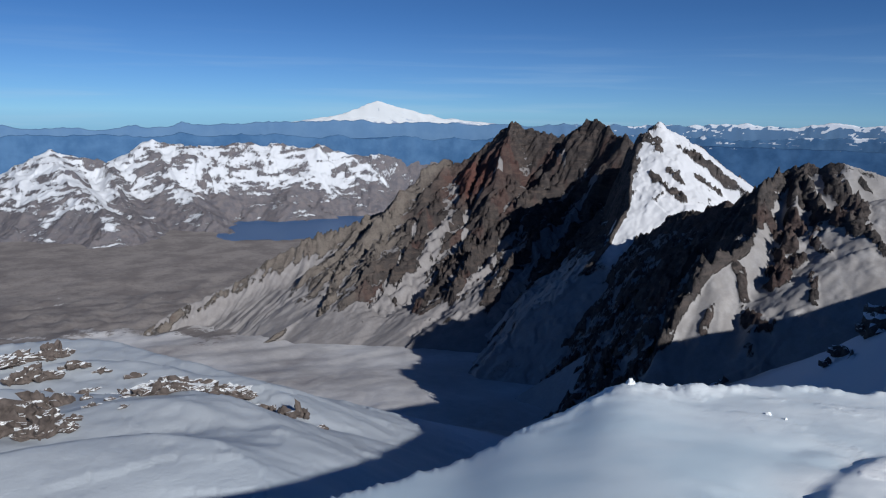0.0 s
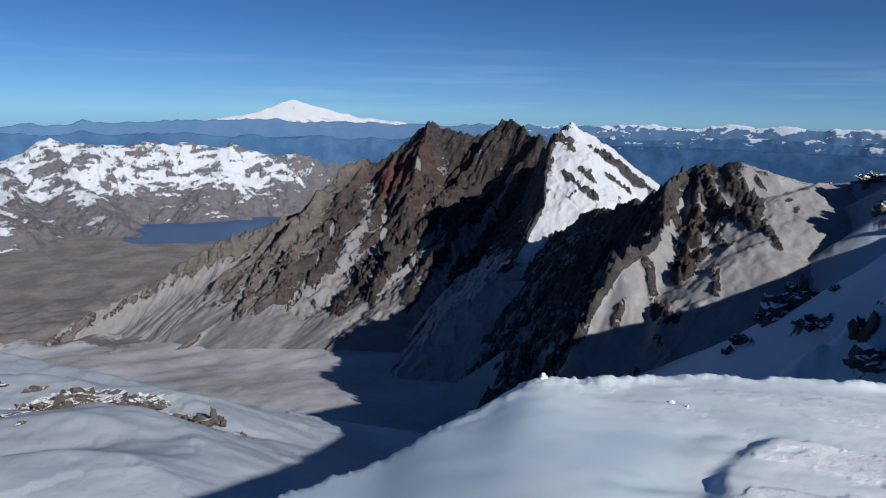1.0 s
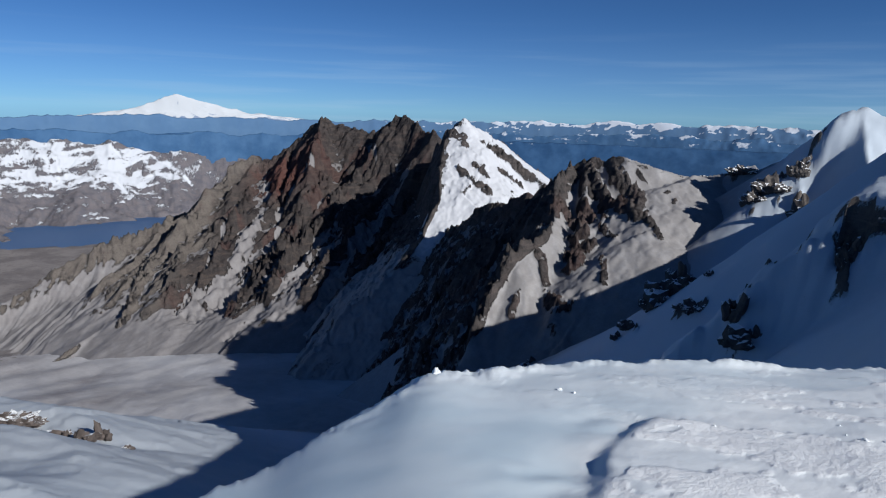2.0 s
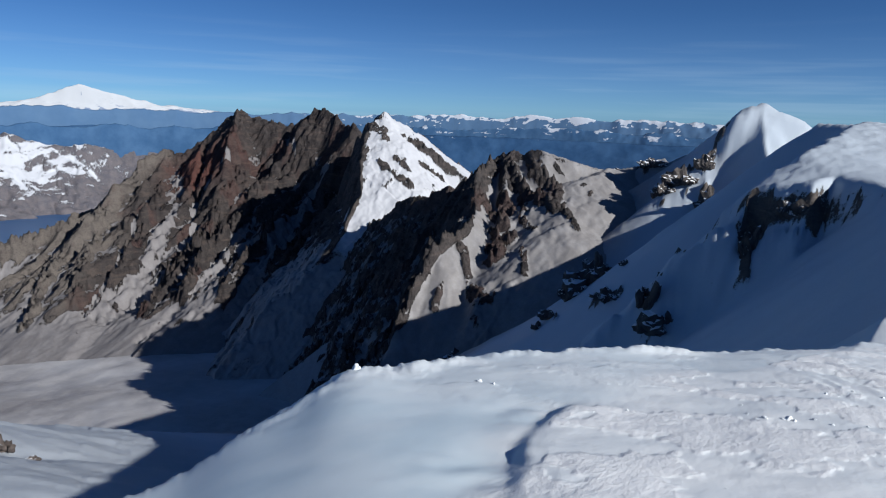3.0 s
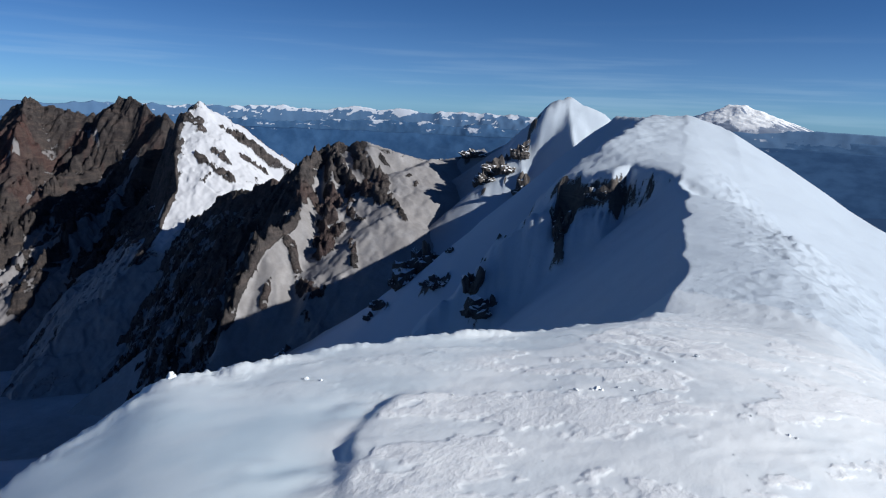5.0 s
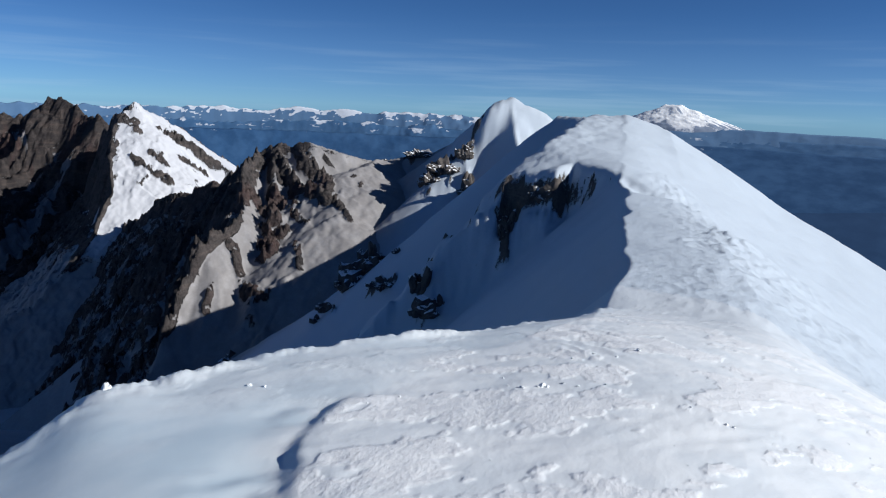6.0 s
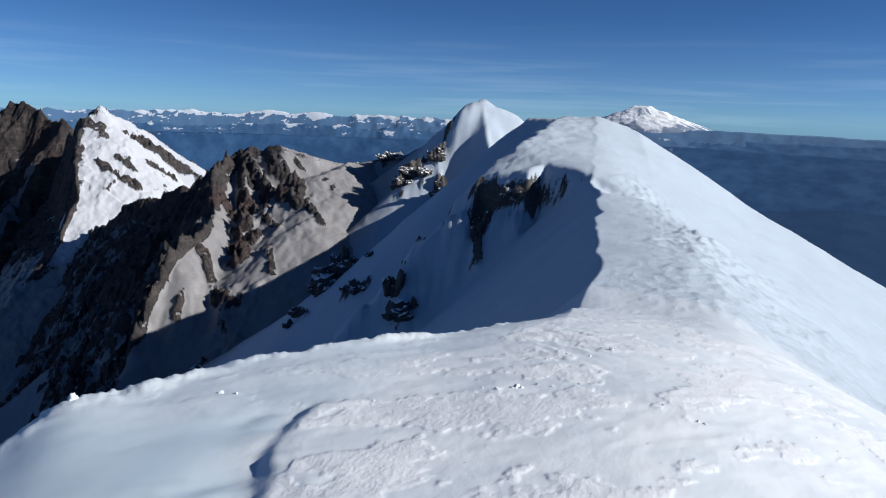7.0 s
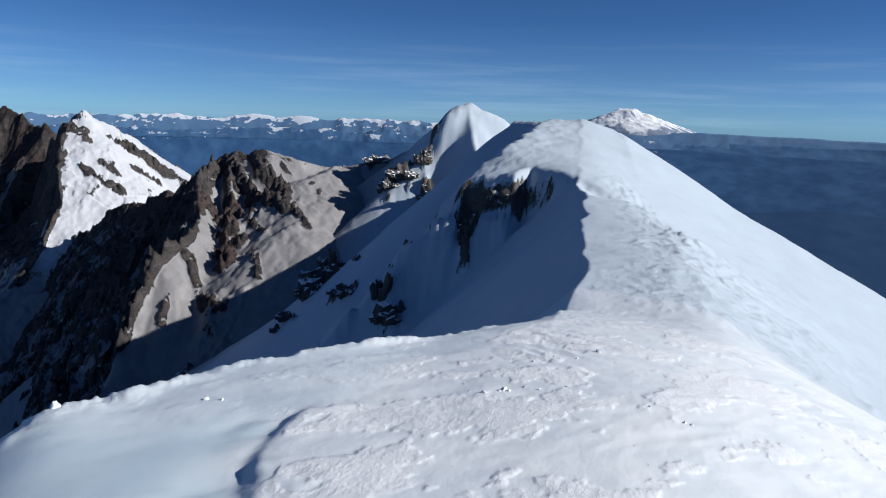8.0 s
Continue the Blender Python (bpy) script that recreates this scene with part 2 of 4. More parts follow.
def summit_z(x, y):
    """The small snow summit underfoot, down to its wind lip."""
    az, r = np.degrees(np.arctan2(x, y)) % 360, np.hypot(x, y)
    edge, rise, fall = (eased(az, LIP_AZ, v) for v in (LIP_R, LIP_EL, LIP_DROP))
    low = -edge * np.tan(np.radians(-rise))
    z = -1.65 + (low + 1.65) * (r / edge) ** 1.2
    edge_soft = eased(az, LIP_AZ, LIP_R, 9.0)
    low_soft = -edge_soft * np.tan(np.radians(-eased(az, LIP_AZ, LIP_EL, 9.0)))
    inner = 1 - step(0.55, 1.0, r / edge)
    z = z * (1 - inner) + (-1.65 + (low_soft + 1.65) * (r / edge_soft) ** 1.2) * inner
    lin = low + (low + 1.65) * 1.2 / edge * (r - edge)
    z = np.where(r > edge, lin, z)
    over = (r - edge * (1 + 0.03 * fbm(az, 0 * az, 7, 5, 21) + 0.012 * crags(az, r, 1.1, 4, 22)) - 0.1) / 0.09
    z = z - fall * 0.09 * np.logaddexp(0, over)
    far = rim_z(x, y)
    k = step(11, 25, r)
    z = z * (1 - k) + far * k
    # wind-packed snow: low waves, crust, wind ripples
    sx, sy = 0.8 * x - 0.6 * y, 0.6 * x + 0.8 * y
    fade = np.clip(r / 3, 0.4, 2.2) * (1 - step(16, 24, r))
    d, _ = beside(x, y, CRUST)
    ice = icy(x, y)
    z = z + 0.010 * fade * fbm(sx, sy * 1.5, 3.2, 3, 41) + 0.0035 * fade * fbm(sx, sy * 1.4, 0.5, 4, 43) * (1 - 0.6 * ice)
    plate = crusted(x, y)
    z = z + plate * (0.0035 + 0.0015 * fbm(sx, sy * 1.6, 0.3, 4, 47)) * np.clip(r / 4, 0.5, 1.5) + 0.0025 * fade * crags(sx, sy * 4.0, 0.9, 3, 45) * (1 - ice)
    high = step(-1.3, 0.1, fbm(x, y, 0.9, 3, 54)) * (0.07 * np.exp(-((r - 4.2) / 0.7) ** 2) + 0.05 * np.exp(-((r - 5.75) / 0.45) ** 2))
    d = d + 0.035 * fbm(x, y, 0.7, 4, 49)
    z = z + high * step(-0.10, 0.05, d) * np.exp(-np.maximum(d, 0) / 0.8) * step(1.2, 2.4, r) * (1 - step(6.2, 7.2, r))
    z = z - 0.95 * high * np.exp(-((d + 0.14) / np.where(d < -0.14, 0.55, 0.16)) ** 2) * step(1.2, 2.4, r) * (1 - step(6.2, 7.2, r))
    lip = np.exp(-((r - edge + 0.1) / 0.35) ** 2) * step(30, 45, az) * (1 - step(84, 92, az))
    z = z + lip * (0.05 * fbm(x, y, 0.9, 4, 50) + 0.03 * crags(x, y, 0.4, 5, 55) + 0.015)
    ripple = crags((0.82 * y - 0.57 * x) + 0.05 * fbm(x, y, 0.8, 3, 51), (0.82 * x + 0.57 * y) / 7, 0.34, 3, 52)
    z = z + 0.032 * ripple * np.exp(-((x - 10.8) / 2.6) ** 2 - ((y - 0.95) / 0.75) ** 2)
    for hx, hy, ux, uy, lo, wi, dep in HOLLOWS:
        a, b = (x - hx) * ux + (y - hy) * uy, (x - hx) * -uy + (y - hy) * ux
        z = z - dep * np.exp(-(a / lo) ** 2 - (np.where(b > 0, b * 0.6, b * 1.9) / wi) ** 2)
    return z


def beside(x, y, pts):
    """Distance from a line, more than 0 to the right of its way, and the plain distance."""
    best, side = np.full(np.shape(x), 1e9), np.zeros(np.shape(x))
    for (x0, y0), (x1, y1) in zip(pts, pts[1:]):
        dx, dy = x1 - x0, y1 - y0
        u = np.clip(((x - x0) * dx + (y - y0) * dy) / (dx * dx + dy * dy), 0, 1)
        ox, oy = x - x0 - u * dx, y - y0 - u * dy
        d = np.hypot(ox, oy)
        side = np.where(d < best, np.where(dx * oy - dy * ox < 0, 1.0, -1.0), side)
        best = np.minimum(best, d)
    return best * side, best


def icy(x, y):
    """Where the snow is glazed smooth: north of the crust, out to the lip."""
    d, _ = beside(x, y, CRUST)
    return step(-0.05, 0.5, -d + 0.32 * fbm(x, y, 1.1, 4, 53)) * (1 - 0.6 * step(5.2, 7.0, np.hypot(x, y)))


def crusted(x, y):
    """Where plates of white crust lie on the snow."""
    sx, sy = 0.8 * x - 0.6 * y, 0.6 * x + 0.8 * y
    n = fbm(sx, sy * 1.5, 1.9, 5, 48, 0.58)
    d, _ = beside(x, y, CRUST)
    return step(-0.04, 0.14, n + 0.12 * np.exp(-((d - 0.5) / 0.6) ** 2) - 0.08) * (1 - 0.9 * icy(x, y))


CRUST = [(-1.0, 0.5), (2.0, 1.1), (2.91, 1.56), (3.74, 2.0), (4.26, 2.28), (5.06, 2.55), (5.59, 2.62), (6.4, 2.45), (9.0, 2.2)]
HOLLOWS = [(11.82, 1.66, 0.3, -0.95, 0.5, 0.16, 0.05), (10.74, 1.05, 0.3, -0.95, 0.5, 0.16, 0.05), (10.29, 0.66, 0.3, -0.95, 0.5, 0.16, 0.04), (8.79, 1.67, 0.3, -0.95, 0.5, 0.16, 0.03)]


MID = [(836, 333, -62), (817, 377, -72), (780, 408, -60), (763, 439, -48), (759, 483, -56), (751, 513, -66), (763, 548, -92), (805, 610, -116), (822, 709, -142), (851, 825, -199), (936, 951, -221)]
MID_SPURS = [[(746, 504, -65), (674, 478, -92), (580, 416, -123), (533, 422, -142), (481, 417, -188), (461, 414, -203)], [(748, 482, -58), (692, 415, -99), (619, 327, -113)], [(746, 486, -64), (676, 437, -101), (609, 388, -132), (546, 363, -167)]]
MID_APRON = [(836, 345, -70), (795, 368, -68), (740, 352, -71), (700, 362, -76), (640, 338, -104), (604, 345, -138), (567, 362, -166)]
PEAK = [(1411, 952, -193), (1315, 944, -150), (1229, 953, -106), (1135, 965, -53), (1048, 980, -14.7)]
PEAK_NORTH = [(1048, 980, -14.7), (1047, 1034, -38), (1127, 1154, -70), (1221, 1296, -104)]
PEAK_SPURS = [[(1048, 980, -14.7), (1005, 958, -89), (954, 958, -174), (936, 951, -221)]]
CREST = [(1262, 1284, -55), (1289, 1396, -29), (1288, 1464, -12.6), (1263, 1525, -56), (1232, 1588, -55), (1186, 1672, -25), (1156, 1705, -61), (1121, 1740, -104), (1030, 1784, -150), (945, 1785, -181), (857, 1774, -271), (753, 1777, -306), (596, 1804, -355), (502, 1812, -395), (377, 1801, -457), (231, 1775, -503), (160, 1743, -539)]
CREST_SPURS = ([[(945, 1785, -181), (804, 1699, -275), (690, 1630, -348), (599, 1559, -413), (488, 1492, -467), (299, 1409, -520)], [(1030, 1784, -150), (881, 1661, -274), (757, 1567, -357), (631, 1459, -436), (533, 1392, -485)], [(1121, 1740, -104), (1015, 1630, -199), (872, 1505, -312), (750, 1413, -397), (637, 1347, -455)]]
    + [[(1186, 1672, -25), (1070, 1546, -147), (924, 1427, -274), (778, 1340, -371), (665, 1277, -440)], [(753, 1777, -306), (658, 1708, -359), (577, 1663, -403), (471, 1613, -468)]])


def mid_base(x, y):
    """The middle crag: a crest, and spurs down to the crater floor."""
    z = ridge(x, y, MID, 1.35, 0.9, 0.95, 300)
    for spur in MID_SPURS:
        z = soft_max(z, ridge(x, y, spur, 0.95, 1.5, 0.85, 150), 4)
    return soft_max(z, ridge(x, y, MID_APRON, 0.4, 0.4, 2.0, 110), 6)


def peak_base(x, y):
    """The snow peak, whose north-west side broke away into the crater: a cliff over a steep wall."""
    z = ridge(x, y, PEAK, 0.85, 0.8, 0.92, 260)
    z = soft_max(z, ridge(x, y, PEAK_NORTH, 1.4, 0.8, 0.95, 300), 4)
    for spur in PEAK_SPURS:
        z = soft_max(z, ridge(x, y, spur, 0.75, 1.7, 0.88, 220), 4)
    d = 26 + 0.743 * (x - 936) - 0.669 * (y - 951) + 14 * fbm(x, y, 120, 4, 84)
    return np.minimum(z, -221 + np.where(d > 0, 2.95, 1.0) * d)


def crest_base(x, y):
    """The rocky ridge with its twin summits, its spurs and its apron."""
    z = ridge(x, y, CREST, 1.45, 1.7, 0.9, 260)
    z = soft_max(z, ridge(x, y, [(a, b, c - 120) for a, b, c in CREST], 0.46, 0.6, 0.95, 400), 30)
    for spur in CREST_SPURS:
        z = soft_max(z, ridge(x, y, spur, 1.05, 1.15, 0.9, 140), 5)
    return z


# ---- meshes ----
def grid_mesh(name, x, y, z, keep=None, masks=()):
    """One mesh from a grid of heights; keep: which vertices stay; masks: (name, values) stored on the vertices."""
    n, m = x.shape
    idx = np.arange(n * m).reshape(n, m)
    quads = np.stack([idx[:-1, :-1], idx[1:, :-1], idx[1:, 1:], idx[:-1, 1:]], -1).reshape(-1, 4)
    co = np.stack([x, y, z], -1).reshape(-1, 3)
    if keep is not None:
        k = keep.reshape(-1)
        quads = quads[k[quads].any(1)]
        used = np.zeros(len(co), bool)
        used[quads.reshape(-1)] = True
        new_idx = np.cumsum(used) - 1
        quads, co = new_idx[quads], co[used]
    else:
        used = np.ones(len(co), bool)
    a, b, c = co[quads[0, 0]], co[quads[0, 1]], co[quads[0, 2]]
    if np.cross(b - a, c - b)[2] < 0:
        quads = quads[:, ::-1]
    me = bpy.data.meshes.new(name)
    me.vertices.add(len(co))
    me.vertices.foreach_set("co", co.astype(np.float32).ravel())
    me.loops.add(quads.size)
    me.loops.foreach_set("vertex_index", quads.astype(np.int32).ravel())
    me.polygons.add(len(quads))
    me.polygons.foreach_set("loop_start", np.arange(0, quads.size, 4, dtype=np.int32))
    me.update(calc_edges=True)
    me.shade_smooth()
    for key, values in masks:
        at = me.attributes.new(key, 'FLOAT', 'POINT')
        at.data.foreach_set("value", np.asarray(values, np.float32).reshape(-1)[used])
    return me


def slope_up(x, y, z):
    """The upward part of the normal of a grid of heights."""
    p = np.stack([x, y, z], -1)
    n = np.cross(np.gradient(p, axis=0), np.gradient(p, axis=1))
    return np.abs(n[..., 2]) / (np.linalg.norm(n, axis=-1) + 1e-9)


def blurred(v, n):
    """A grid averaged over about 2 n + 1 cells each way."""
    for axis in (0, 1):
        for _ in range(2):
            p = np.pad(v, [(n + 1, n) if k == axis else (0, 0) for k in (0, 1)], mode="edge").cumsum(axis)
            v = (np.take(p, range(2 * n + 1, p.shape[axis]), axis) - np.take(p, range(0, p.shape[axis] - 2 * n - 1), axis)) / (2 * n + 1)
    return v


def fluted(x, y, fall, size, stretch, octaves, seed):
    """Ridged noise drawn out along the fall line of a slope."""
    n = math.hypot(*fall)
    u, v = (x * -fall[1] + y * fall[0]) / n, (x * fall[0] + y * fall[1]) / n
    u = u + 0.25 * size * fbm(x, y, size * 2.2, 3, seed + 5)
    return crags(u, v / stretch, size, octaves, seed)


def bands(x, y, lines, seed):
    """Broken ribs of rock along lines (half width, height, points): how far they rise and where they cover."""
    rise, cover = np.zeros(x.shape), np.zeros(x.shape)
    for k, (w, h, pts) in enumerate(lines):
        px, py = [p[0] for p in pts], [p[1] for p in pts]
        near = (x > min(px) - 3 * w) & (x < max(px) + 3 * w) & (y > min(py) - 3 * w) & (y < max(py) + 3 * w)
        if not near.any():
            continue
        u, v = x[near], y[near]
        d = away(u, v, [(*p, 0) for p in pts] if len(pts) > 1 else [(*pts[0], 0), (pts[0][0] + w, pts[0][1], 0)]) / w
        d = d + 0.55 * fbm(u, v, w * 2.2, 5, seed + k)
        s = (1 - step(0.3, 0.95, d)) * step(-0.55, -0.2, fbm(u, v, w * 1.3, 4, seed + k + 7))
        rise[near] = np.maximum(rise[near], abs(h) * s * (0.5 + 0.8 * crags(u, v, max(w * 0.9, 7), 5, seed + k + 3, 0.62)))
        cover[near] = np.maximum(cover[near], s)
    return rise, cover


RIDGE_RIBS = ([(19.7, 12, [(794, 1688), (705, 1569), (613, 1430)]), (19.5, 14, [(731, 1717), (603, 1560), (521, 1457)]), (17.0, 20, [(961, 1429), (846, 1377), (782, 1372), (680, 1293)]), (17.2, 20, [(1067, 1430), (943, 1351), (835, 1309), (746, 1258)]), (20.0, 16, [(1043, 1611), (964, 1542)]), (17.7, 14, [(1085, 1508), (971, 1445)]), (9.8, 9, [(969, 1250), (865, 1214), (777, 1171)])]
    + [(17.5, 16, [(1063, 1182), (927, 1114)]), (13.8, 12, [(1167, 1369), (1043, 1303), (960, 1260)]), (17.3, 14, [(956, 1680), (809, 1537), (692, 1429)]), (15.7, 10, [(755, 1772), (663, 1790), (586, 1800)]), (21.9, 12, [(1218, 1520), (1176, 1451)]), (19.3, 12, [(1177, 1642), (1085, 1550)])])
RIDGE_GULLIES = ([(31.3, 8, [(985, 1693), (918, 1547)]), (36.6, 10, [(918, 1547), (830, 1486), (731, 1417), (636, 1372)]), (14.2, 8, [(1057, 1549), (997, 1553), (931, 1511)]), (25.0, 9, [(965, 1335), (853, 1277), (747, 1237), (640, 1218)]), (16.2, 8, [(896, 1446), (800, 1433), (695, 1378)])]
    + [(10.7, 5, [(1253, 1491), (1233, 1514), (1192, 1436)]), (9.2, 16, [(838, 1587), (735, 1479), (613, 1399)]), (39.6, 6, [(943, 1281), (836, 1217), (726, 1178)]), (29.7, 6, [(1042, 1269), (874, 1163), (770, 1118)]), (21.9, 6, [(1176, 1304), (1070, 1271), (927, 1194)])])
CRAG_RIBS = ([(15, 10.8, [(661, 454), (635, 419), (597, 390), (565, 378)]), (9, 7.2, [(672, 438), (644, 410)]), (9, 6, [(746, 446), (739, 419), (690, 383), (653, 353)]), (6, 4.8, [(653, 353), (626, 319)]), (10, 6.6, [(712, 445), (664, 387), (644, 355)]), (5, 3.6, [(630, 386), (610, 359)]), (4.5, 4.2, [(576, 350), (552, 331)]), (9, 5.4, [(742, 483), (732, 461), (704, 447)])]
    + [(9, 6, [(722, 490), (677, 475), (631, 451)]), (8, 7.2, [(613, 479), (560, 450), (511, 422), (501, 434), (466, 415)]), (7, 4.8, [(554, 407), (540, 388), (522, 370)]), (5, 3.6, [(511, 401), (495, 396)]), (4, 2.4, [(761, 421), (761, 411)]), (4, 2.4, [(700, 353)]), (3.5, 2.4, [(691, 339)]), (3.4, 2.4, [(768, 392), (766, 388)])])
PEAK_RIBS = [(9.2, 2.5, [(1012, 988), (1018, 955)]), (6.8, 2, [(1006, 963), (1011, 938)]), (8.6, 8, [(960, 910), (965, 871), (971, 841)]), (7.6, 6, [(990, 895), (996, 866)]), (10.4, 8, [(1058, 929), (1089, 894)]), (8.9, 7, [(1033, 872), (1073, 846)]), (6.9, 6, [(1089, 886), (1114, 850)]), (7.6, 6, [(964, 952), (921, 931), (897, 921)])]
RIM_RIBS = ([(3.6, 4, [(770, 219.2), (747.4, 227.9), (722.5, 226.8)]), (4.9, 8, [(704.2, 219.2), (670.7, 210.6)]), (5.2, 6, [(718.2, 256), (724.7, 241.9)]), (2.8, 4, [(677.2, 256), (684.7, 246.2), (691.2, 234.4)]), (1.6, 2, [(167, 42), (163, 39), (156, 38)]), (1.5, 2, [(166, 35), (165, 29)]), (3.7, 3, [(332, 163)]), (3.0, 3, [(276, 129), (272, 116)])]
    + [(1.5, 4, [(189, 69), (181, 67)]), (1.2, 2, [(184, 67), (174, 58)]), (1.6, 2.5, [(284, 153)]), (1.4, 2, [(286, 169)]), (7.6, 3, [(637, 470), (603, 441)]), (5.1, 5, [(819, 328), (831, 330), (830, 322)]), (1.1, 1.5, [(313, 131)])])


def polar(azimuths, radii):
    a, r = np.meshgrid(np.radians(azimuths), radii, indexing="ij")
    return np.sin(a) * r, np.cos(a) * r


def azimuths(a0, a1, fine, coarse=3.0):
    return np.concatenate([np.arange(a0, a1, fine), np.linspace(a1, a0 + 360, int((360 - a1 + a0) / coarse))])


def radii(r0, r1, ratio):
    return r0 * ratio ** np.arange(int(math.log(r1 / r0) / math.log(ratio)) + 2)


# ---- materials ----
class Nodes:
    """Short ways to write a node material."""

    def __init__(self, name):
        self.mat = bpy.data.materials.new(name)
        self.mat.use_nodes = True
        self.t = self.mat.node_tree
        self.bsdf = self.t.nodes["Principled BSDF"]
        self.geo = self.t.nodes.new("ShaderNodeNewGeometry")
        self.pos = self.geo.outputs["Position"]

    def put(self, socket, value):
        if isinstance(value, bpy.types.NodeSocket):
            self.t.links.new(value, socket)
        else:
            socket.default_value = value

    def noise(self, scale, detail=6.0, rough=0.6, vec=None, distort=0.0, kind='FBM'):
        n = self.t.nodes.new("ShaderNodeTexNoise")
        n.noise_type = kind
        self.put(n.inputs["Vector"], vec or self.pos)
        n.inputs["Scale"].default_value, n.inputs["Detail"].default_value = scale, detail
        n.inputs["Roughness"].default_value, n.inputs["Distortion"].default_value = rough, distort
        return n.outputs["Fac"]

    def stretch(self, scale, turn=(0, 0, 0)):
        n = self.t.nodes.new("ShaderNodeMapping")
        self.put(n.inputs["Vector"], self.pos)
        n.inputs["Scale"].default_value = scale
        n.inputs["Rotation"].default_value = [radians(v) for v in turn]
        return n.outputs[0]

    def math(self, op, a, b=0.0):
        n = self.t.nodes.new("ShaderNodeMath")
        n.operation = op
        self.put(n.inputs[0], a)
        self.put(n.inputs[1], b)
        return n.outputs[0]

    def fit(self, v, a, b, c=0.0, d=1.0):
        n = self.t.nodes.new("ShaderNodeMapRange")
        n.interpolation_type = 'SMOOTHSTEP'
        self.put(n.inputs["Value"], v)
        for key, val in (("From Min", a), ("From Max", b), ("To Min", c), ("To Max", d)):
            n.inputs[key].default_value = val
        return n.outputs[0]

    def mix(self, f, a, b):
        n = self.t.nodes.new("ShaderNodeMix")
        n.data_type = 'RGBA'
        self.put(n.inputs[0], f)
        for s, v in ((n.inputs[6], a), (n.inputs[7], b)):
            self.put(s, (*v, 1.0) if isinstance(v, tuple) else v)
        return n.outputs[2]

    def mask(self, name):
        n = self.t.nodes.new("ShaderNodeAttribute")
        n.attribute_name = name
        return n.outputs["Fac"]

    def bump(self, height, strength, distance):
        n = self.t.nodes.new("ShaderNodeBump")
        self.put(n.inputs["Height"], height)
        n.inputs["Strength"].default_value, n.inputs["Distance"].default_value = strength, distance
        return n.outputs[0]

    def done(self, color, rough=0.8, normal=None, spec=0.3):
        self.put(self.bsdf.inputs["Base Color"], color)
        self.put(self.bsdf.inputs["Roughness"], rough)
        self.bsdf.inputs["Specular IOR Level"].default_value = spec
        if normal is not None:
            self.put(self.bsdf.inputs["Normal"], normal)
        return self.mat


def terrain_material(name, grain, rock_a, rock_b, rock_c, snow=(0.82, 0.84, 0.87), dirt_shade=(0.36, 0.34, 0.35), relief=1.0, drift=0.09):
    """Rock under broken snow. grain: metres of the coarse rock pattern; drift: relief left where snow lies. Masks:
    snow, ash on the snow (on the peak's wall and the rim's foot it also darkens for shade), red (oxidised rock).
    """
    m = Nodes(name)
    big, small = m.noise(1.0 / grain, 8, 0.62), m.noise(7.0 / grain, 10, 0.75)
    fine = m.noise(16.0 / grain, 6, 0.7, None, 0.0, 'RIDGED_MULTIFRACTAL')
    crack = m.noise(4.0 / grain, 8, 0.62, m.stretch((1.0, 1.0, 0.6), (18, 25, 40)), 0.3, 'RIDGED_MULTIFRACTAL')
    layer = m.noise(1.2 / grain, 6, 0.65, m.stretch((0.5, 0.5, 2.0), (12, 34, 0)), 0.6)
    rock = m.mix(m.fit(big, 0.38, 0.62), rock_a, rock_b)
    rock = m.mix(m.fit(layer, 0.45, 0.66, 0, 0.85), rock, rock_c)
    rock = m.mix(m.math('MULTIPLY', m.mask("red"), m.fit(small, 0.3, 0.6)), rock, (0.115, 0.045, 0.036))
    rock = m.mix(m.math('MULTIPLY', m.mask("pale"), m.fit(big, 0.3, 0.6, 0.4, 1.0)), rock, (0.155, 0.137, 0.124))
    rock = m.mix(m.fit(small, 0.5, 0.72, 0, 0.75), rock, tuple(c * 0.4 for c in rock_b))
    rock = m.mix(m.fit(fine, 0.9, 1.5, 0, 0.45), rock, tuple(min(1.0, c * 1.7) for c in rock_c))
    grit = m.math('MULTIPLY', m.math('SUBTRACT', fine, 0.75), 0.26)
    edge = m.math('ADD', m.math('ADD', m.mask("snow"), grit), m.math('MULTIPLY', m.math('SUBTRACT', small, 0.5), 1.1))
    white = m.fit(edge, 0.42, 0.58)
    ash = m.math('MULTIPLY', m.mask("dirt_shade"), m.fit(m.math('ADD', big, m.math('MULTIPLY', small, 0.6)), 0.5, 0.95, 0.8, 1.0))
    cover = m.mix(ash, snow, dirt_shade)
    rough = m.math('ADD', m.math('ADD', big, m.math('MULTIPLY', small, 0.5)), m.math('ADD', m.math('MULTIPLY', crack, 0.16), m.math('MULTIPLY', fine, 0.07)))
    height = m.math('MULTIPLY', rough, m.fit(white, 0, 1, 1.0, drift))
    return m.done(m.mix(white, rock, cover), m.fit(white, 0, 1, 0.9, 0.6), m.bump(height, 0.85 * relief, grain * 0.26), 0.2)


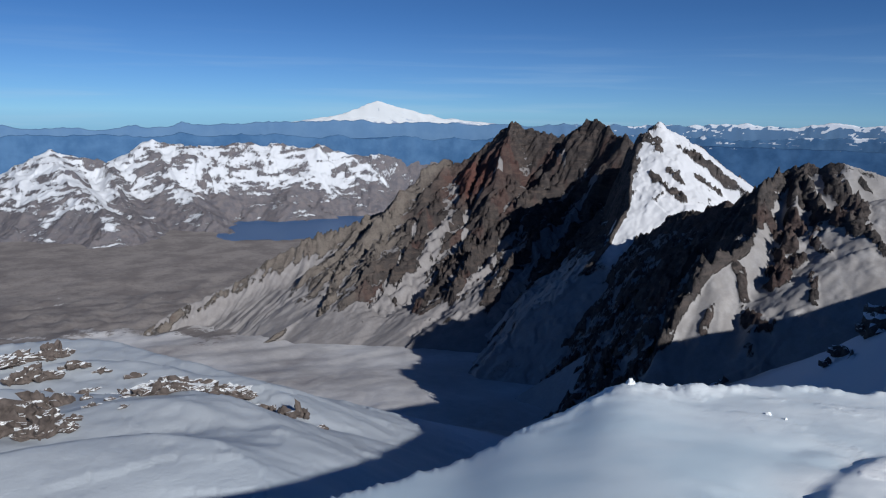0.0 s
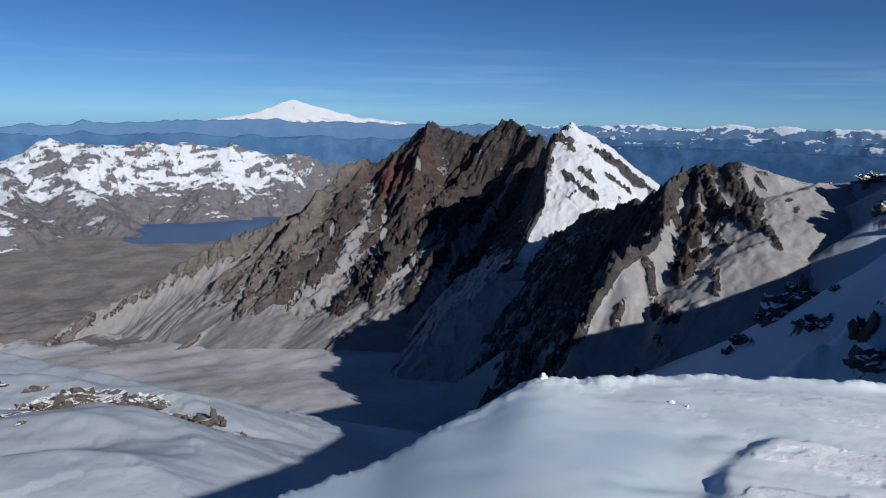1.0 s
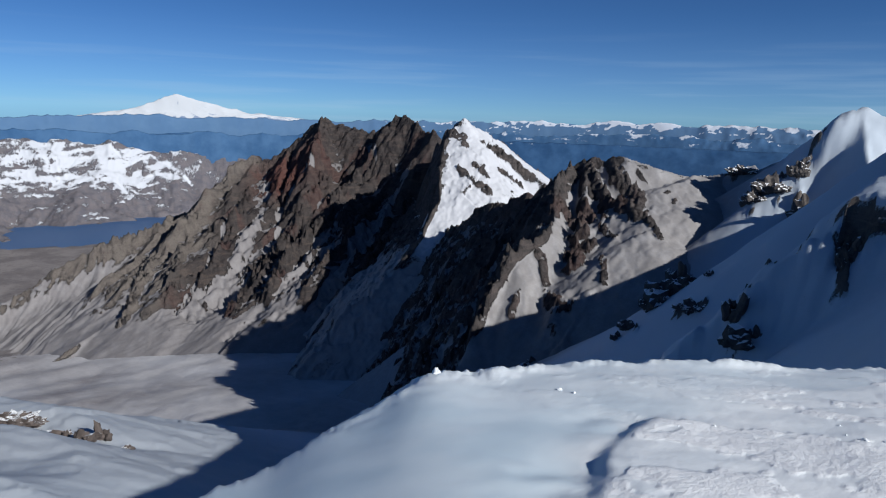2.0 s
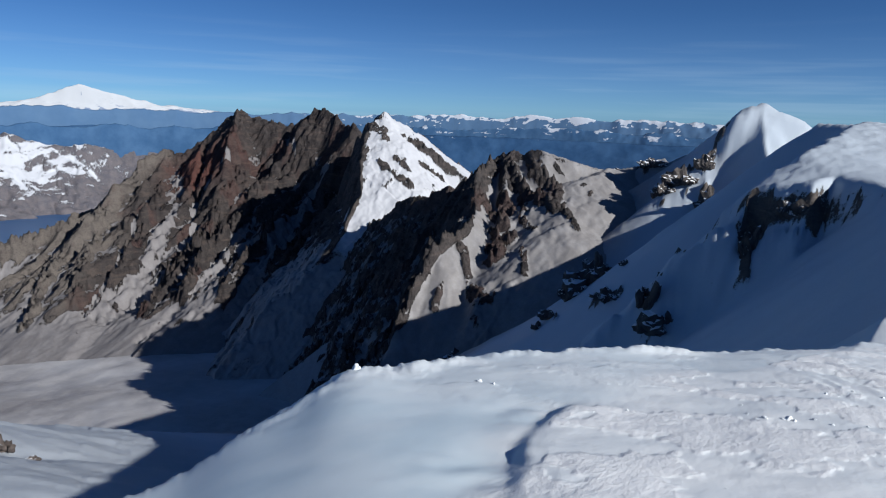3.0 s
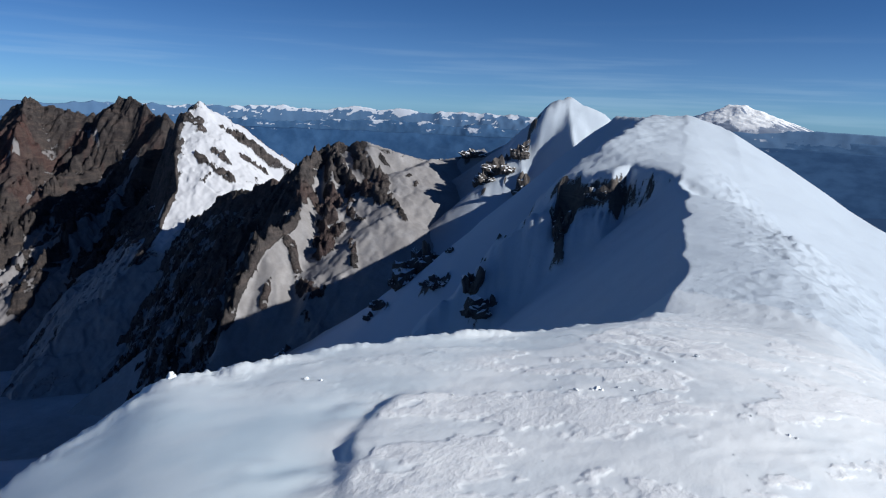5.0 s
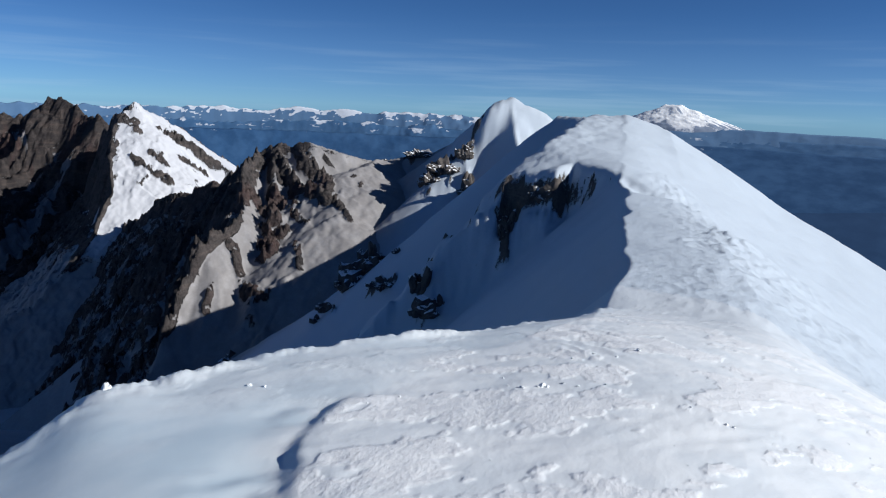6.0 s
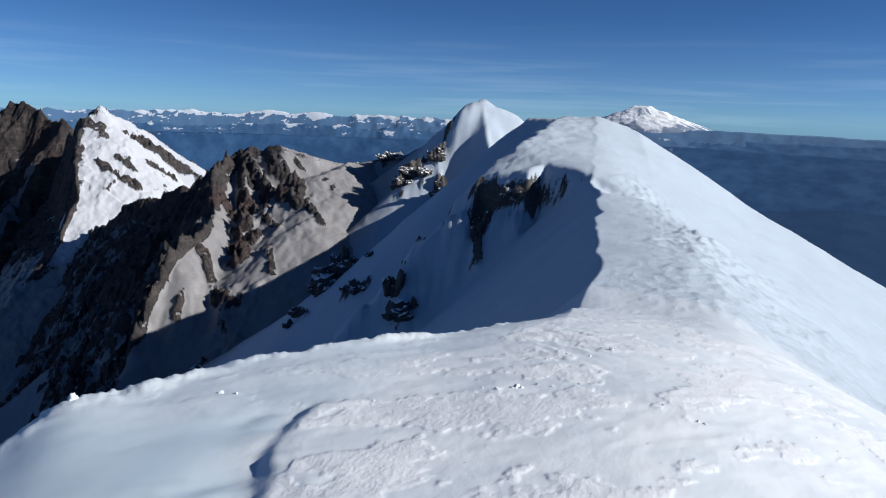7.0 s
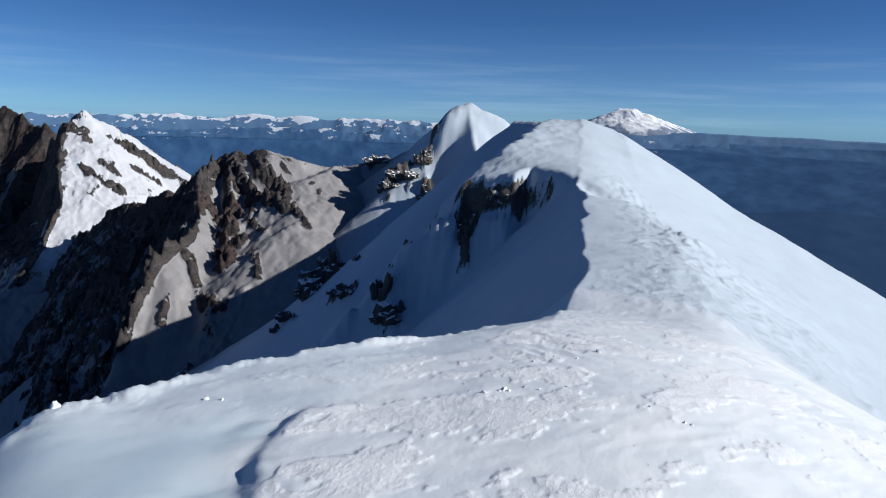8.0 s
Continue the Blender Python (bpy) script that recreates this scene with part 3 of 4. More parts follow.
def snow_material(name):
    """Wind-packed snow: white crust in patches over a glazed layer. Masks: ice (glazed, smooth, bluer), crust (rough
    plates), and a fade further off to the rim's greyer snow colour.
    """
    m = Nodes(name)
    soft = m.noise(0.8, 4, 0.5, m.stretch((1.0, 1.6, 1.0), (0, 0, 35)))
    grain = m.noise(38.0, 6, 0.7)
    fine = m.noise(12.0, 6, 0.62, m.stretch((1.0, 2.2, 1.0), (0, 0, 35)))
    chips = m.noise(5.5, 7, 0.7, m.stretch((1.0, 1.8, 1.0), (0, 0, 35)))
    ice, plate = m.mask("ice"), m.mask("crust")
    col = m.mix(m.fit(soft, 0.35, 0.65), (0.65, 0.70, 0.74), (0.73, 0.765, 0.79))
    col = m.mix(m.math('MULTIPLY', plate, m.fit(fine, 0.35, 0.6, 0.55, 1.0)), col, (0.77, 0.79, 0.81))
    col = m.mix(m.math('MULTIPLY', plate, m.fit(chips, 0.57, 0.66, 0, 0.6)), col, (0.60, 0.645, 0.69))
    glaze = m.mix(m.fit(soft, 0.38, 0.62), (0.53, 0.635, 0.70), (0.61, 0.695, 0.745))
    col = m.mix(ice, col, glaze)
    # Further off the colour fades to the rim's darker, shade-toned snow.
    col = m.mix(m.mask("rim_tone"), col, (0.52, 0.565, 0.61))
    h = m.math('ADD', m.math('MULTIPLY', fine, 0.55), m.math('MULTIPLY', chips, 0.9))
    h = m.math('ADD', m.math('MULTIPLY', h, m.fit(plate, 0, 1, 0.25, 1.0)), m.math('MULTIPLY', grain, 0.12))
    h = m.math('MULTIPLY', h, m.fit(ice, 0, 1, 1.0, 0.35))
    return m.done(col, m.fit(ice, 0, 1, 0.6, 0.36), m.bump(h, 0.45, 0.03), 0.4)


def rock_material(name, dark, mid, grain=1.5, lay=0.62):
    """Broken rock with snow lying on its flatter tops."""
    m = Nodes(name)
    big, small = m.noise(1.0 / grain, 8, 0.65), m.noise(6.0 / grain, 8, 0.72)
    rock = m.mix(m.fit(big, 0.35, 0.65), dark, mid)
    rock = m.mix(m.fit(small, 0.5, 0.75, 0, 0.6), rock, tuple(c * 0.45 for c in dark))
    sep = m.t.nodes.new("ShaderNodeSeparateXYZ")
    m.put(sep.inputs[0], m.geo.outputs["Normal"])
    lie = m.math('ADD', sep.outputs[2], m.math('MULTIPLY', m.math('SUBTRACT', small, 0.5), 0.9))
    white = m.fit(lie, lay, lay + 0.14)
    return m.done(m.mix(white, rock, (0.80, 0.83, 0.86)), 0.88, m.bump(m.math('ADD', big, small), 0.9, grain * 0.2), 0.25)


def ground_material(name):
    """Grey-brown plain, ashy snow on the crater floor, forest beyond tinted haze blue."""
    m = Nodes(name)
    big, small, fine = m.noise(0.008, 8, 0.7), m.noise(0.06, 8, 0.7), m.noise(0.5, 6, 0.7)
    brown = m.mix(m.fit(big, 0.40, 0.60), (0.15, 0.136, 0.136), (0.22, 0.202, 0.197))
    brown = m.mix(m.fit(small, 0.5, 0.7, 0, 0.6), brown, (0.11, 0.095, 0.09))
    ash = m.mix(m.fit(small, 0.35, 0.7), (0.37, 0.355, 0.36), (0.28, 0.262, 0.265))
    flow = m.noise(0.02, 8, 0.7, m.stretch((1.0, 0.22, 1.0), (0, 0, 25)))
    ash = m.mix(m.fit(flow, 0.42, 0.68, 0, 0.75), ash, (0.235, 0.218, 0.22))
    ash = m.mix(m.fit(big, 0.45, 0.7, 0, 0.5), ash, (0.21, 0.195, 0.195))
    snow = m.mix(m.mask("dirt_shade"), (0.80, 0.82, 0.85), ash)
    edge = m.math('ADD', m.mask("snow"), m.math('MULTIPLY', m.math('SUBTRACT', small, 0.5), 1.1))
    col = m.mix(m.fit(edge, 0.40, 0.60), brown, snow)
    # The forest's dark blue holds the haze of distance.
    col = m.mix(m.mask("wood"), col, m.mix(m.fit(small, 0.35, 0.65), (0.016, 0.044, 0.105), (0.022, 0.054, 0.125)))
    h = m.math('ADD', small, m.math('MULTIPLY', fine, 0.35))
    return m.done(col, 0.9, m.bump(h, 0.5, 2.5), 0.2)


def range_material(name, forest, bare, snow=(0.52, 0.57, 0.65), grain=120.0):
    m = Nodes(name)
    big, small = m.noise(1.0 / grain, 6, 0.6), m.noise(6.0 / grain, 6, 0.65)
    base = m.mix(m.fit(big, 0.3, 0.7), forest, bare)
    edge = m.math('ADD', m.mask("snow"), m.math('MULTIPLY', m.math('SUBTRACT', small, 0.5), 0.5))
    return m.done(m.mix(m.fit(edge, 0.40, 0.60), base, snow), 0.95, m.bump(big, 0.2, grain * 0.05), 0.1)


SNOW = snow_material("wind_packed_snow")
# Rim snow is darkened and blued to deepen the shade on its inner wall.
RIM_MAT = terrain_material("rim_snow_and_rock", 6.0, (0.13, 0.115, 0.105), (0.09, 0.082, 0.08), (0.16, 0.14, 0.125), snow=(0.465, 0.53, 0.60), dirt_shade=(0.24, 0.235, 0.245), drift=0.16)
CRAG = terrain_material("grey_brown_crag", 22.0, (0.062, 0.054, 0.053), (0.036, 0.032, 0.033), (0.088, 0.070, 0.063), snow=(0.42, 0.42, 0.44), dirt_shade=(0.148, 0.139, 0.141), relief=1.5)
DARK_CRAG = terrain_material("dark_lava_crag", 18.0, (0.085, 0.076, 0.075), (0.045, 0.042, 0.043), (0.115, 0.096, 0.09), snow=(0.54, 0.56, 0.60), dirt_shade=(0.225, 0.217, 0.218), relief=1.5)
OUTCROP = rock_material("dark_outcrop", (0.075, 0.068, 0.066), (0.13, 0.115, 0.105), 2.5, 0.46)
BROWN_OUTCROP = rock_material("brown_outcrop", (0.07, 0.058, 0.054), (0.125, 0.104, 0.096), 2.2, 0.8)
FLOOR = ground_material("crater_floor_and_plain")
# Hill rock leans blue: distance haze mixed into its tones.
HILL = terrain_material("hazed_hill_rock_and_snow", 40.0, (0.15, 0.137, 0.146), (0.105, 0.103, 0.122), (0.135, 0.13, 0.142), snow=(0.52, 0.55, 0.60))
# Colours hold distance haze; the east snow is whitened against its grazing sun.
VOLCANO = range_material("hazed_far_glacier", (0.16, 0.22, 0.33), (0.2, 0.25, 0.35), (0.47, 0.50, 0.535), 60.0)
VOLCANO_EAST = range_material("brightened_east_glacier", (0.2, 0.25, 0.35), (0.25, 0.3, 0.38), (0.82, 0.84, 0.86), 60.0)


def thing(name, mesh, material, label, category, kind="", group=""):
    mesh.materials.append(material)
    return tagged(new(name, mesh), label, category, group, kind)


# ---- ground to the horizon ----
x, y = polar(azimuths(-12, 118, 0.32), radii(140, 4950, 1.0125))
z = ground_z(x, y)
r = np.hypot(x, y)
s = 0.3 * x + 0.954 * y
valley = 1 - step(1300, 2050, s + 260 * fbm(x, y, 170, 5, 61))
up = slope_up(x, y, z)
snow_mask = np.clip(valley * 1.0 + 0.6 * fbm(x, y, 90, 4, 63) * step(1700, 2300, s) * (1 - step(2300, 2800, s)), 0, 1)
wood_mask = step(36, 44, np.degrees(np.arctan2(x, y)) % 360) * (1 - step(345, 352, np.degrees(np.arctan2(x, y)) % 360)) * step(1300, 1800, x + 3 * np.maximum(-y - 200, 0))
dirt_mask = np.clip(0.75 + 0.25 * fbm(x, y, 220, 4, 65), 0, 1)
thing("ground", grid_mesh("ground", x, y, z, None, [("snow", snow_mask), ("dirt_shade", dirt_mask), ("wood", wood_mask)]), FLOOR,
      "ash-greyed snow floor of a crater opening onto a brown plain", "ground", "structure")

# ---- snow summit and rim ----
AZ = azimuths(-16, 116, 0.17)
x, y = polar(AZ, np.concatenate([[0.01, 0.2, 0.35], radii(0.5, 26.0, 1.013)]))
thing("snow_summit", grid_mesh("snow_summit", x, y, summit_z(x, y), None, [("ice", icy(x, y)), ("crust", crusted(x, y)), ("rim_tone", step(12, 24, np.hypot(x, y)))]), SNOW, "wind-packed white snow summit with a crusted lip", "snow", "structure")
x, y = polar(AZ, radii(25.6, 900.0, 1.0105))
z = rim_z(x, y)
rise, rocky = bands(x, y, RIM_RIBS, 591)
z = z + rise
up = slope_up(x, y, z)
keep = z > ground_z(x, y) - 15
# Ash on the bench and far foot; the foot is also darkened for shade.
thing("snow_rim", grid_mesh("snow_rim", x, y, z, keep, [("snow", np.clip(np.clip(3.4 * up - 0.75, 0, 1) - 0.85 * rocky, 0, 1)), ("dirt_shade", np.maximum(0.42 * step(60, 160, y - 0.3 * x) * step(0, 60, 190 - x), 0.9 * step(230, 310, y) * step(250, 350, x))), ("red", 0 * x)]), RIM_MAT,
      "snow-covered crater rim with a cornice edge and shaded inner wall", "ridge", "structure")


def block(x0, x1, y0, y1, cell):
    return np.meshgrid(np.arange(x0, x1, cell), np.arange(y0, y1, cell), indexing="ij")


# ---- middle crag ----
x, y = block(360, 1130, 180, 1180, 1.8)
base = ground_z(x, y)
z = mid_base(x, y)
face = step(-0.25, 0.12, np.gradient(blurred(z, 5), axis=1) / 1.8 - 0.12 * fbm(x, y, 70, 3, 74))
face = np.maximum(face, 0.95 * (1 - step(25, 75, away(x, y, MID_APRON) + 25 * fbm(x, y, 60, 4, 174))))
rough = (0.25 + 0.75 * step(0, 70, away(x, y, MID))) * (1 - 0.86 * face)
z = z + (13 * fluted(x, y, (-0.9, 0.2), 60, 2.6, 6, 73) + 7 * crags(x, y, 40, 5, 76)) * rough + 2.2 * crags(x, y, 18, 4, 77) * (1 - 0.6 * face)
z = z + (6.0 * facets(x, y, 46, 171) + 3.4 * facets(x, y, 21, 172) + 1.7 * facets(x, y, 9, 173)) * (1 - 0.82 * face)
rise, rocky = bands(x, y, CRAG_RIBS + PEAK_RIBS, 501)
z = z + rise
up = slope_up(x, y, z)
hollow = blurred(z, 7) - z
low = 1 - step(70, 320, z - base + 70 * fbm(x, y, 110, 4, 78))
snow_mask = 0.04 + 0.88 * face + 1.5 * (up - 0.64) + 0.035 * np.clip(hollow, -8, 10) + 0.10 * fbm(x, y, 60, 4, 79) + 0.22 * fluted(x, y, (-0.9, 0.2), 22, 5.0, 4, 72) * (1 - face) + 0.8 * low
snow_mask = np.clip(np.clip(snow_mask, 0, 1) - 0.85 * rocky + 0.35 * rocky * step(-1.0, 4.0, hollow), 0.12 * face, 1)
red_mask = step(0.1, 0.6, fbm(x, y, 120, 3, 75)) * 0.35
thing("middle_crag", grid_mesh("middle_crag", x, y, z, z > base - 12, [("snow", snow_mask), ("dirt_shade", 1.0 + 0 * x), ("red", red_mask)]), DARK_CRAG,
      "dark broken rock crag dusted with grey snow", "crag", "structure")

# ---- snow peak ----
x, y = block(470, 1560, 690, 1620, 2.3)
base = ground_z(x, y)
z = peak_base(x, y)
rough = 0.2 + 0.8 * step(0, 80, away(x, y, PEAK))
# Snow follows the sun side; the shaded side is darkened by bare rock.
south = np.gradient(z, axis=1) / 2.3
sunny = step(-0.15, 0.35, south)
z = z + (9 * fluted(x, y, (-0.9, 0.2), 70, 2.6, 6, 83) + 3.5 * crags(x, y, 45, 5, 86)) * rough * (1 - 0.6 * sunny) + 1.5 * crags(x, y, 20, 4, 87) * (1 - 0.4 * sunny)
z = z + (6.0 * facets(x, y, 50, 181) + 3.4 * facets(x, y, 23, 182) + 1.6 * facets(x, y, 10, 183)) * (1 - 0.55 * sunny)
rise, rocky = bands(x, y, PEAK_RIBS + CRAG_RIBS, 501)
z = z + rise
up = slope_up(x, y, z)
hollow = blurred(z, 6) - z
low = 1 - step(80, 310, z - base + 60 * fbm(x, y, 110, 4, 88))
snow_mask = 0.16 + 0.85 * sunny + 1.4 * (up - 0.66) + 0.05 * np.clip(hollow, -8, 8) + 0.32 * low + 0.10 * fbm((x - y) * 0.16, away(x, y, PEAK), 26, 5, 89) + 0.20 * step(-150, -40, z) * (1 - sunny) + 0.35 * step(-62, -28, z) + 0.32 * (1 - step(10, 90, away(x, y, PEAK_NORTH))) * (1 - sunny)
wall = 1 - step(-221 - 45, -221 + 5, z + 12 * fbm(x, y, 40, 4, 90))
streak = fluted(x, y, (-0.75, 0.5), 26, 6.0, 4, 190)
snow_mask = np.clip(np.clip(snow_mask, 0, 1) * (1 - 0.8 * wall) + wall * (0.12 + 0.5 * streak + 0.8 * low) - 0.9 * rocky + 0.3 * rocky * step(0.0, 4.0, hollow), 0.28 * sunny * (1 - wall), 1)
# On the wall the ash mask also darkens snow that lies in shade.
thing("snow_peak", grid_mesh("snow_peak", x, y, z, z > base - 12, [("snow", snow_mask), ("dirt_shade", 0.1 + 0.75 * wall), ("red", 0 * x)]), DARK_CRAG,
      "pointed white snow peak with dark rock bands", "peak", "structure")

# ---- rocky ridge ----
x, y = block(60, 1640, 950, 2280, 2.8)
z = crest_base(x, y)
calm = (0.2 + 0.8 * step(0, 90, away(x, y, CREST)))
base = ground_z(x, y)
calm = calm * (0.12 + 0.88 * step(25, 120, z - base))
fan = step(-15, 25, (261 * (640 - x) + 286 * (y - 1770)) / 387 + 22 * fbm(x, y, 90, 4, 199))
calm = calm * (1 - 0.85 * fan)
z = z + (30 * fluted(x, y, (-1.0, -0.05), 120, 6.0, 4, 93) + 5 * crags(x, y, 75, 6, 95)) * calm + 5 * crags(x, y, 28, 4, 92) * (1 - step(0, 60, away(x, y, CREST))) + 2.0 * crags(x, y, 20, 4, 97) * (0.2 + 0.8 * step(20, 110, z - base)) + 16 * crags((x + 0.5 * y) * 0.8, (y - 0.5 * x) * 1.6, 190, 3, 196) * calm
apron = 1 - step(45, 200, z - base + 60 * fbm(x, y, 130, 4, 98) + 40 * fluted(x, y, (-1.0, -0.05), 70, 6.0, 3, 94))
z = z + (11.0 * facets(x * 0.8 + y * 0.3, y * 1.2, 85, 191) + (5.0 * facets(x, y, 38, 192) + 2.6 * facets(x, y, 17, 193)) * (0.4 + 0.6 * step(860, 1040, x))) * (0.25 + 0.75 * step(15, 90, z - base)) * (1 - 0.93 * fan) * (1 - 0.8 * apron) + 7 * fan * fluted(x, y, (-1.0, -0.75), 34, 9.0, 3, 197)
rise, rocky = bands(x, y, RIDGE_RIBS, 531)
cut, gully = bands(x, y, RIDGE_GULLIES, 561)
z = z + rise - 0.8 * cut
up = slope_up(x, y, z)
hollow = blurred(z, 9) - z
pale = step(-60, 90, 1030 + 1.26 * (y - 1783) - x + 70 * fbm(x, y, 150, 4, 195))
west = step(560, 760, 1209 + 60 * fbm(x, y, 140, 3, 96) - x)
streaks = fluted(x, y, (-1.0, 0.1), 30, 5.0, 3, 191)
snow_mask = np.clip(0.21 + 1.7 * (up - 0.68) + 0.042 * np.clip(hollow, -10, 14) + 0.16 * fbm(x, y, 70, 4, 99) + 0.55 * apron + 0.22 * fluted(x, y, (-1.0, -0.05), 44, 7.0, 4, 92) * (1 - apron) + west * (0.1 + 0.3 * streaks), 0, 1)
snow_mask = np.clip(snow_mask - 0.6 * rocky + 0.95 * gully + fan * (0.42 + 0.35 * fluted(x, y, (-1.0, -0.75), 26, 9.0, 4, 198)), 0, 1)
red_mask = np.exp(-((x - 1032) / 60) ** 2 - ((y - 1630) / 90) ** 2) * 1.4 + 0.35 * step(0.25, 0.6, fbm(x, y, 90, 4, 94))
thing("rocky_ridge", grid_mesh("rocky_ridge", x, y, z, z > base - 12, [("snow", snow_mask), ("dirt_shade", 0.92 + 0 * x), ("red", np.clip(red_mask, 0, 1)), ("pale", pale)]), CRAG,
      "jagged brown and grey rock ridge with twin summits", "ridge", "structure")

# ---- lake and hills beyond ----
x, y = polar(np.arange(8, 34, 0.5), np.linspace(3300, 4600, 14))
WATER = Nodes("lake_water")
thing("lake", grid_mesh("lake", x, y, 0 * x - 614.0), WATER.done(WATER.mix(WATER.noise(0.004), (0.014, 0.075, 0.20), (0.018, 0.088, 0.23)), 0.4, WATER.bump(WATER.noise(0.3), 0.2, 0.3), 0.5),
      "deep blue mountain lake below snowy hills", "lake", "structure")

HILLS = [(-383, 4434, -325), (-238, 4394, -417), (17.8, 4480, -229), (323, 4418, -327), (548, 4446, -185), (1099, 4384, -211), (1513, 4302, -229), (1720, 4240, -262)]
HILLS_EAST = [(1720, 4240, -262), (2069, 4109, -312), (2300, 3984, -309), (2651, 3759, -470)]
HILL_SPURS = [[(548, 4446, -185), (609, 4105, -423), (720, 3629, -571)], [(1099, 4384, -211), (1213, 4073, -461), (1377, 3841, -578)], [(17.8, 4480, -229), (76, 3999, -392), (241, 3542, -513)], [(323, 4418, -300), (300, 4000, -470), (420, 3500, -590)]]
x, y = polar(np.arange(-10, 36, 0.08), np.linspace(3350, 4700, 190))
z = soft_max(ridge(x, y, HILLS, 0.8, 0.9, 0.85, 400), ridge(x, y, HILLS_EAST, 0.8, 1.9, 0.9, 400), 10)
for spur in HILL_SPURS:
    z = soft_max(z, ridge(x, y, spur, 0.6, 0.6, 0.85, 300), 15)
w = 60 * fbm(x, y, 320, 4, 101)
z = z + 30 * crags(x + w, y + w, 300, 6, 103, 0.48) + 9 * facets(x + w, y + w, 110, 104)
up = slope_up(x, y, z)
hollow = blurred(z, 5) - z
ledge = fbm((x + w) * 0.6, z * 1.3 + 0.6 * (y + w), 75, 6, 105, 0.72)
snow_mask = np.clip(0.20 + 0.66 * step(-555, -400, z + 80 * fbm(x, y, 420, 4, 107)) + 0.9 * (up - 0.75) + 0.012 * np.clip(hollow, -20, 20) + 0.42 * ledge + 0.22 * fbm(x, y, 260, 5, 109), 0, 1)
thing("snowy_hills", grid_mesh("snowy_hills", x, y, z, z > -625, [("snow", snow_mask), ("dirt_shade", 0.05 + 0 * x), ("red", 0 * x)]), HILL,
      "rolling snow-streaked hills above a lake", "hills", "structure")

# ---- far ranges and volcanoes ----
def far_range(name, label, a0, a1, dist, depth, top, rough, seed, snow_from, snow_amount, material, snow_west=1.0):
    a, q = np.meshgrid(np.arange(a0, a1, 0.13), np.concatenate([np.linspace(-1, 0, 52), np.linspace(0, 1, 5)[1:]]), indexing="ij")
    wide = np.where(q < 0, depth * (1 + (1300 / depth - 1) * step(60, 85, a)), min(depth, 150))
    r = dist + q * wide
    x, y = np.sin(np.radians(a)) * r, np.cos(np.radians(a)) * r
    z = np.interp(a, np.linspace(a0, a1, len(top)), [dist * math.tan(radians(e)) for e in top])
    base = -640.0
    u = 1 - np.abs(q)
    z = base + (z - base) * u ** 0.8 + rough * (1 - 0.75 * step(78, 92, a)) * crags(x, y, 320, 6, seed) * u
    patch = step(0.46, 0.62, fbm(a * 60, z * 5, 120, 6, seed + 5, 0.62)) * step(snow_from - 130, snow_from - 30, z)
    snow_mask = np.clip(snow_amount * np.maximum(step(snow_from - 14, snow_from + 14, z + 34 * fbm(a * 170, z * 3, 150, 5, seed + 3)), 0.9 * patch), 0, 1)
    snow_mask = snow_mask * (1 - 0.8 * step(90, 97, a)) * (snow_west + (1 - snow_west) * step(36, 46, a + 3 * fbm(a * 60, z, 240, 3, seed + 8)))
    return thing(name, grid_mesh(name, x, y, z, None, [("snow", snow_mask)]), material, label, "mountains", "structure")


# Haze is painted: its blue is in the base colours, paler further off.
FAR_NEAR = range_material("near_forest_haze", (0.018, 0.052, 0.122), (0.023, 0.062, 0.14))
FAR_MID = range_material("middle_forest_haze", (0.02, 0.062, 0.145), (0.037, 0.095, 0.20))
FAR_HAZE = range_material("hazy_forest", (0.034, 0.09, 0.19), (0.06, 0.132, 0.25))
FAR_OFF = range_material("far_forest_haze", (0.075, 0.15, 0.27), (0.09, 0.17, 0.29))
far_range("forested_foothills", "forested foothills tinted dark haze blue", 34, 150, 3900, 750, [-6.5, -5.6, -6.0, -5.2, -5.8, -6.4], 6, 111, 500, 0, FAR_NEAR)
far_range("forested_range", "forested ranges with snow patches, tinted haze blue", 33, 150, 4400, 420, [-2.6, -2.2, -2.4, -2.1, -2.4, -3.0, -3.4], 7, 121, -140, 0.52, FAR_MID)
far_range("hazy_range", "forested ridges tinted with pale haze blue", -25, 150, 4640, 120, [-1.9, -2.2, -1.9, -2.1, -1.7, -1.5, -1.6, -1.5, -1.4, -1.6, -1.9], 20, 125, -118, 0.6, FAR_HAZE, 0.6)
far_range("blue_hill", "wooded hill beyond the lake, tinted haze blue", 16, 34, 4680, 60, [-4.0, -2.9, -2.2, -1.9, -2.2, -2.4, -3.0], 8, 145, 500, 0, FAR_MID)
far_range("distant_range", "distant snow-capped mountain range tinted haze blue", -25, 130, 4790, 140, [-1.4, -1.4, -1.45, -0.75, -0.85, -0.9, -0.5, -0.65, -0.7, -0.9, -1.2, -1.4], 20, 131, -62, 0.85, FAR_OFF, 0.0)


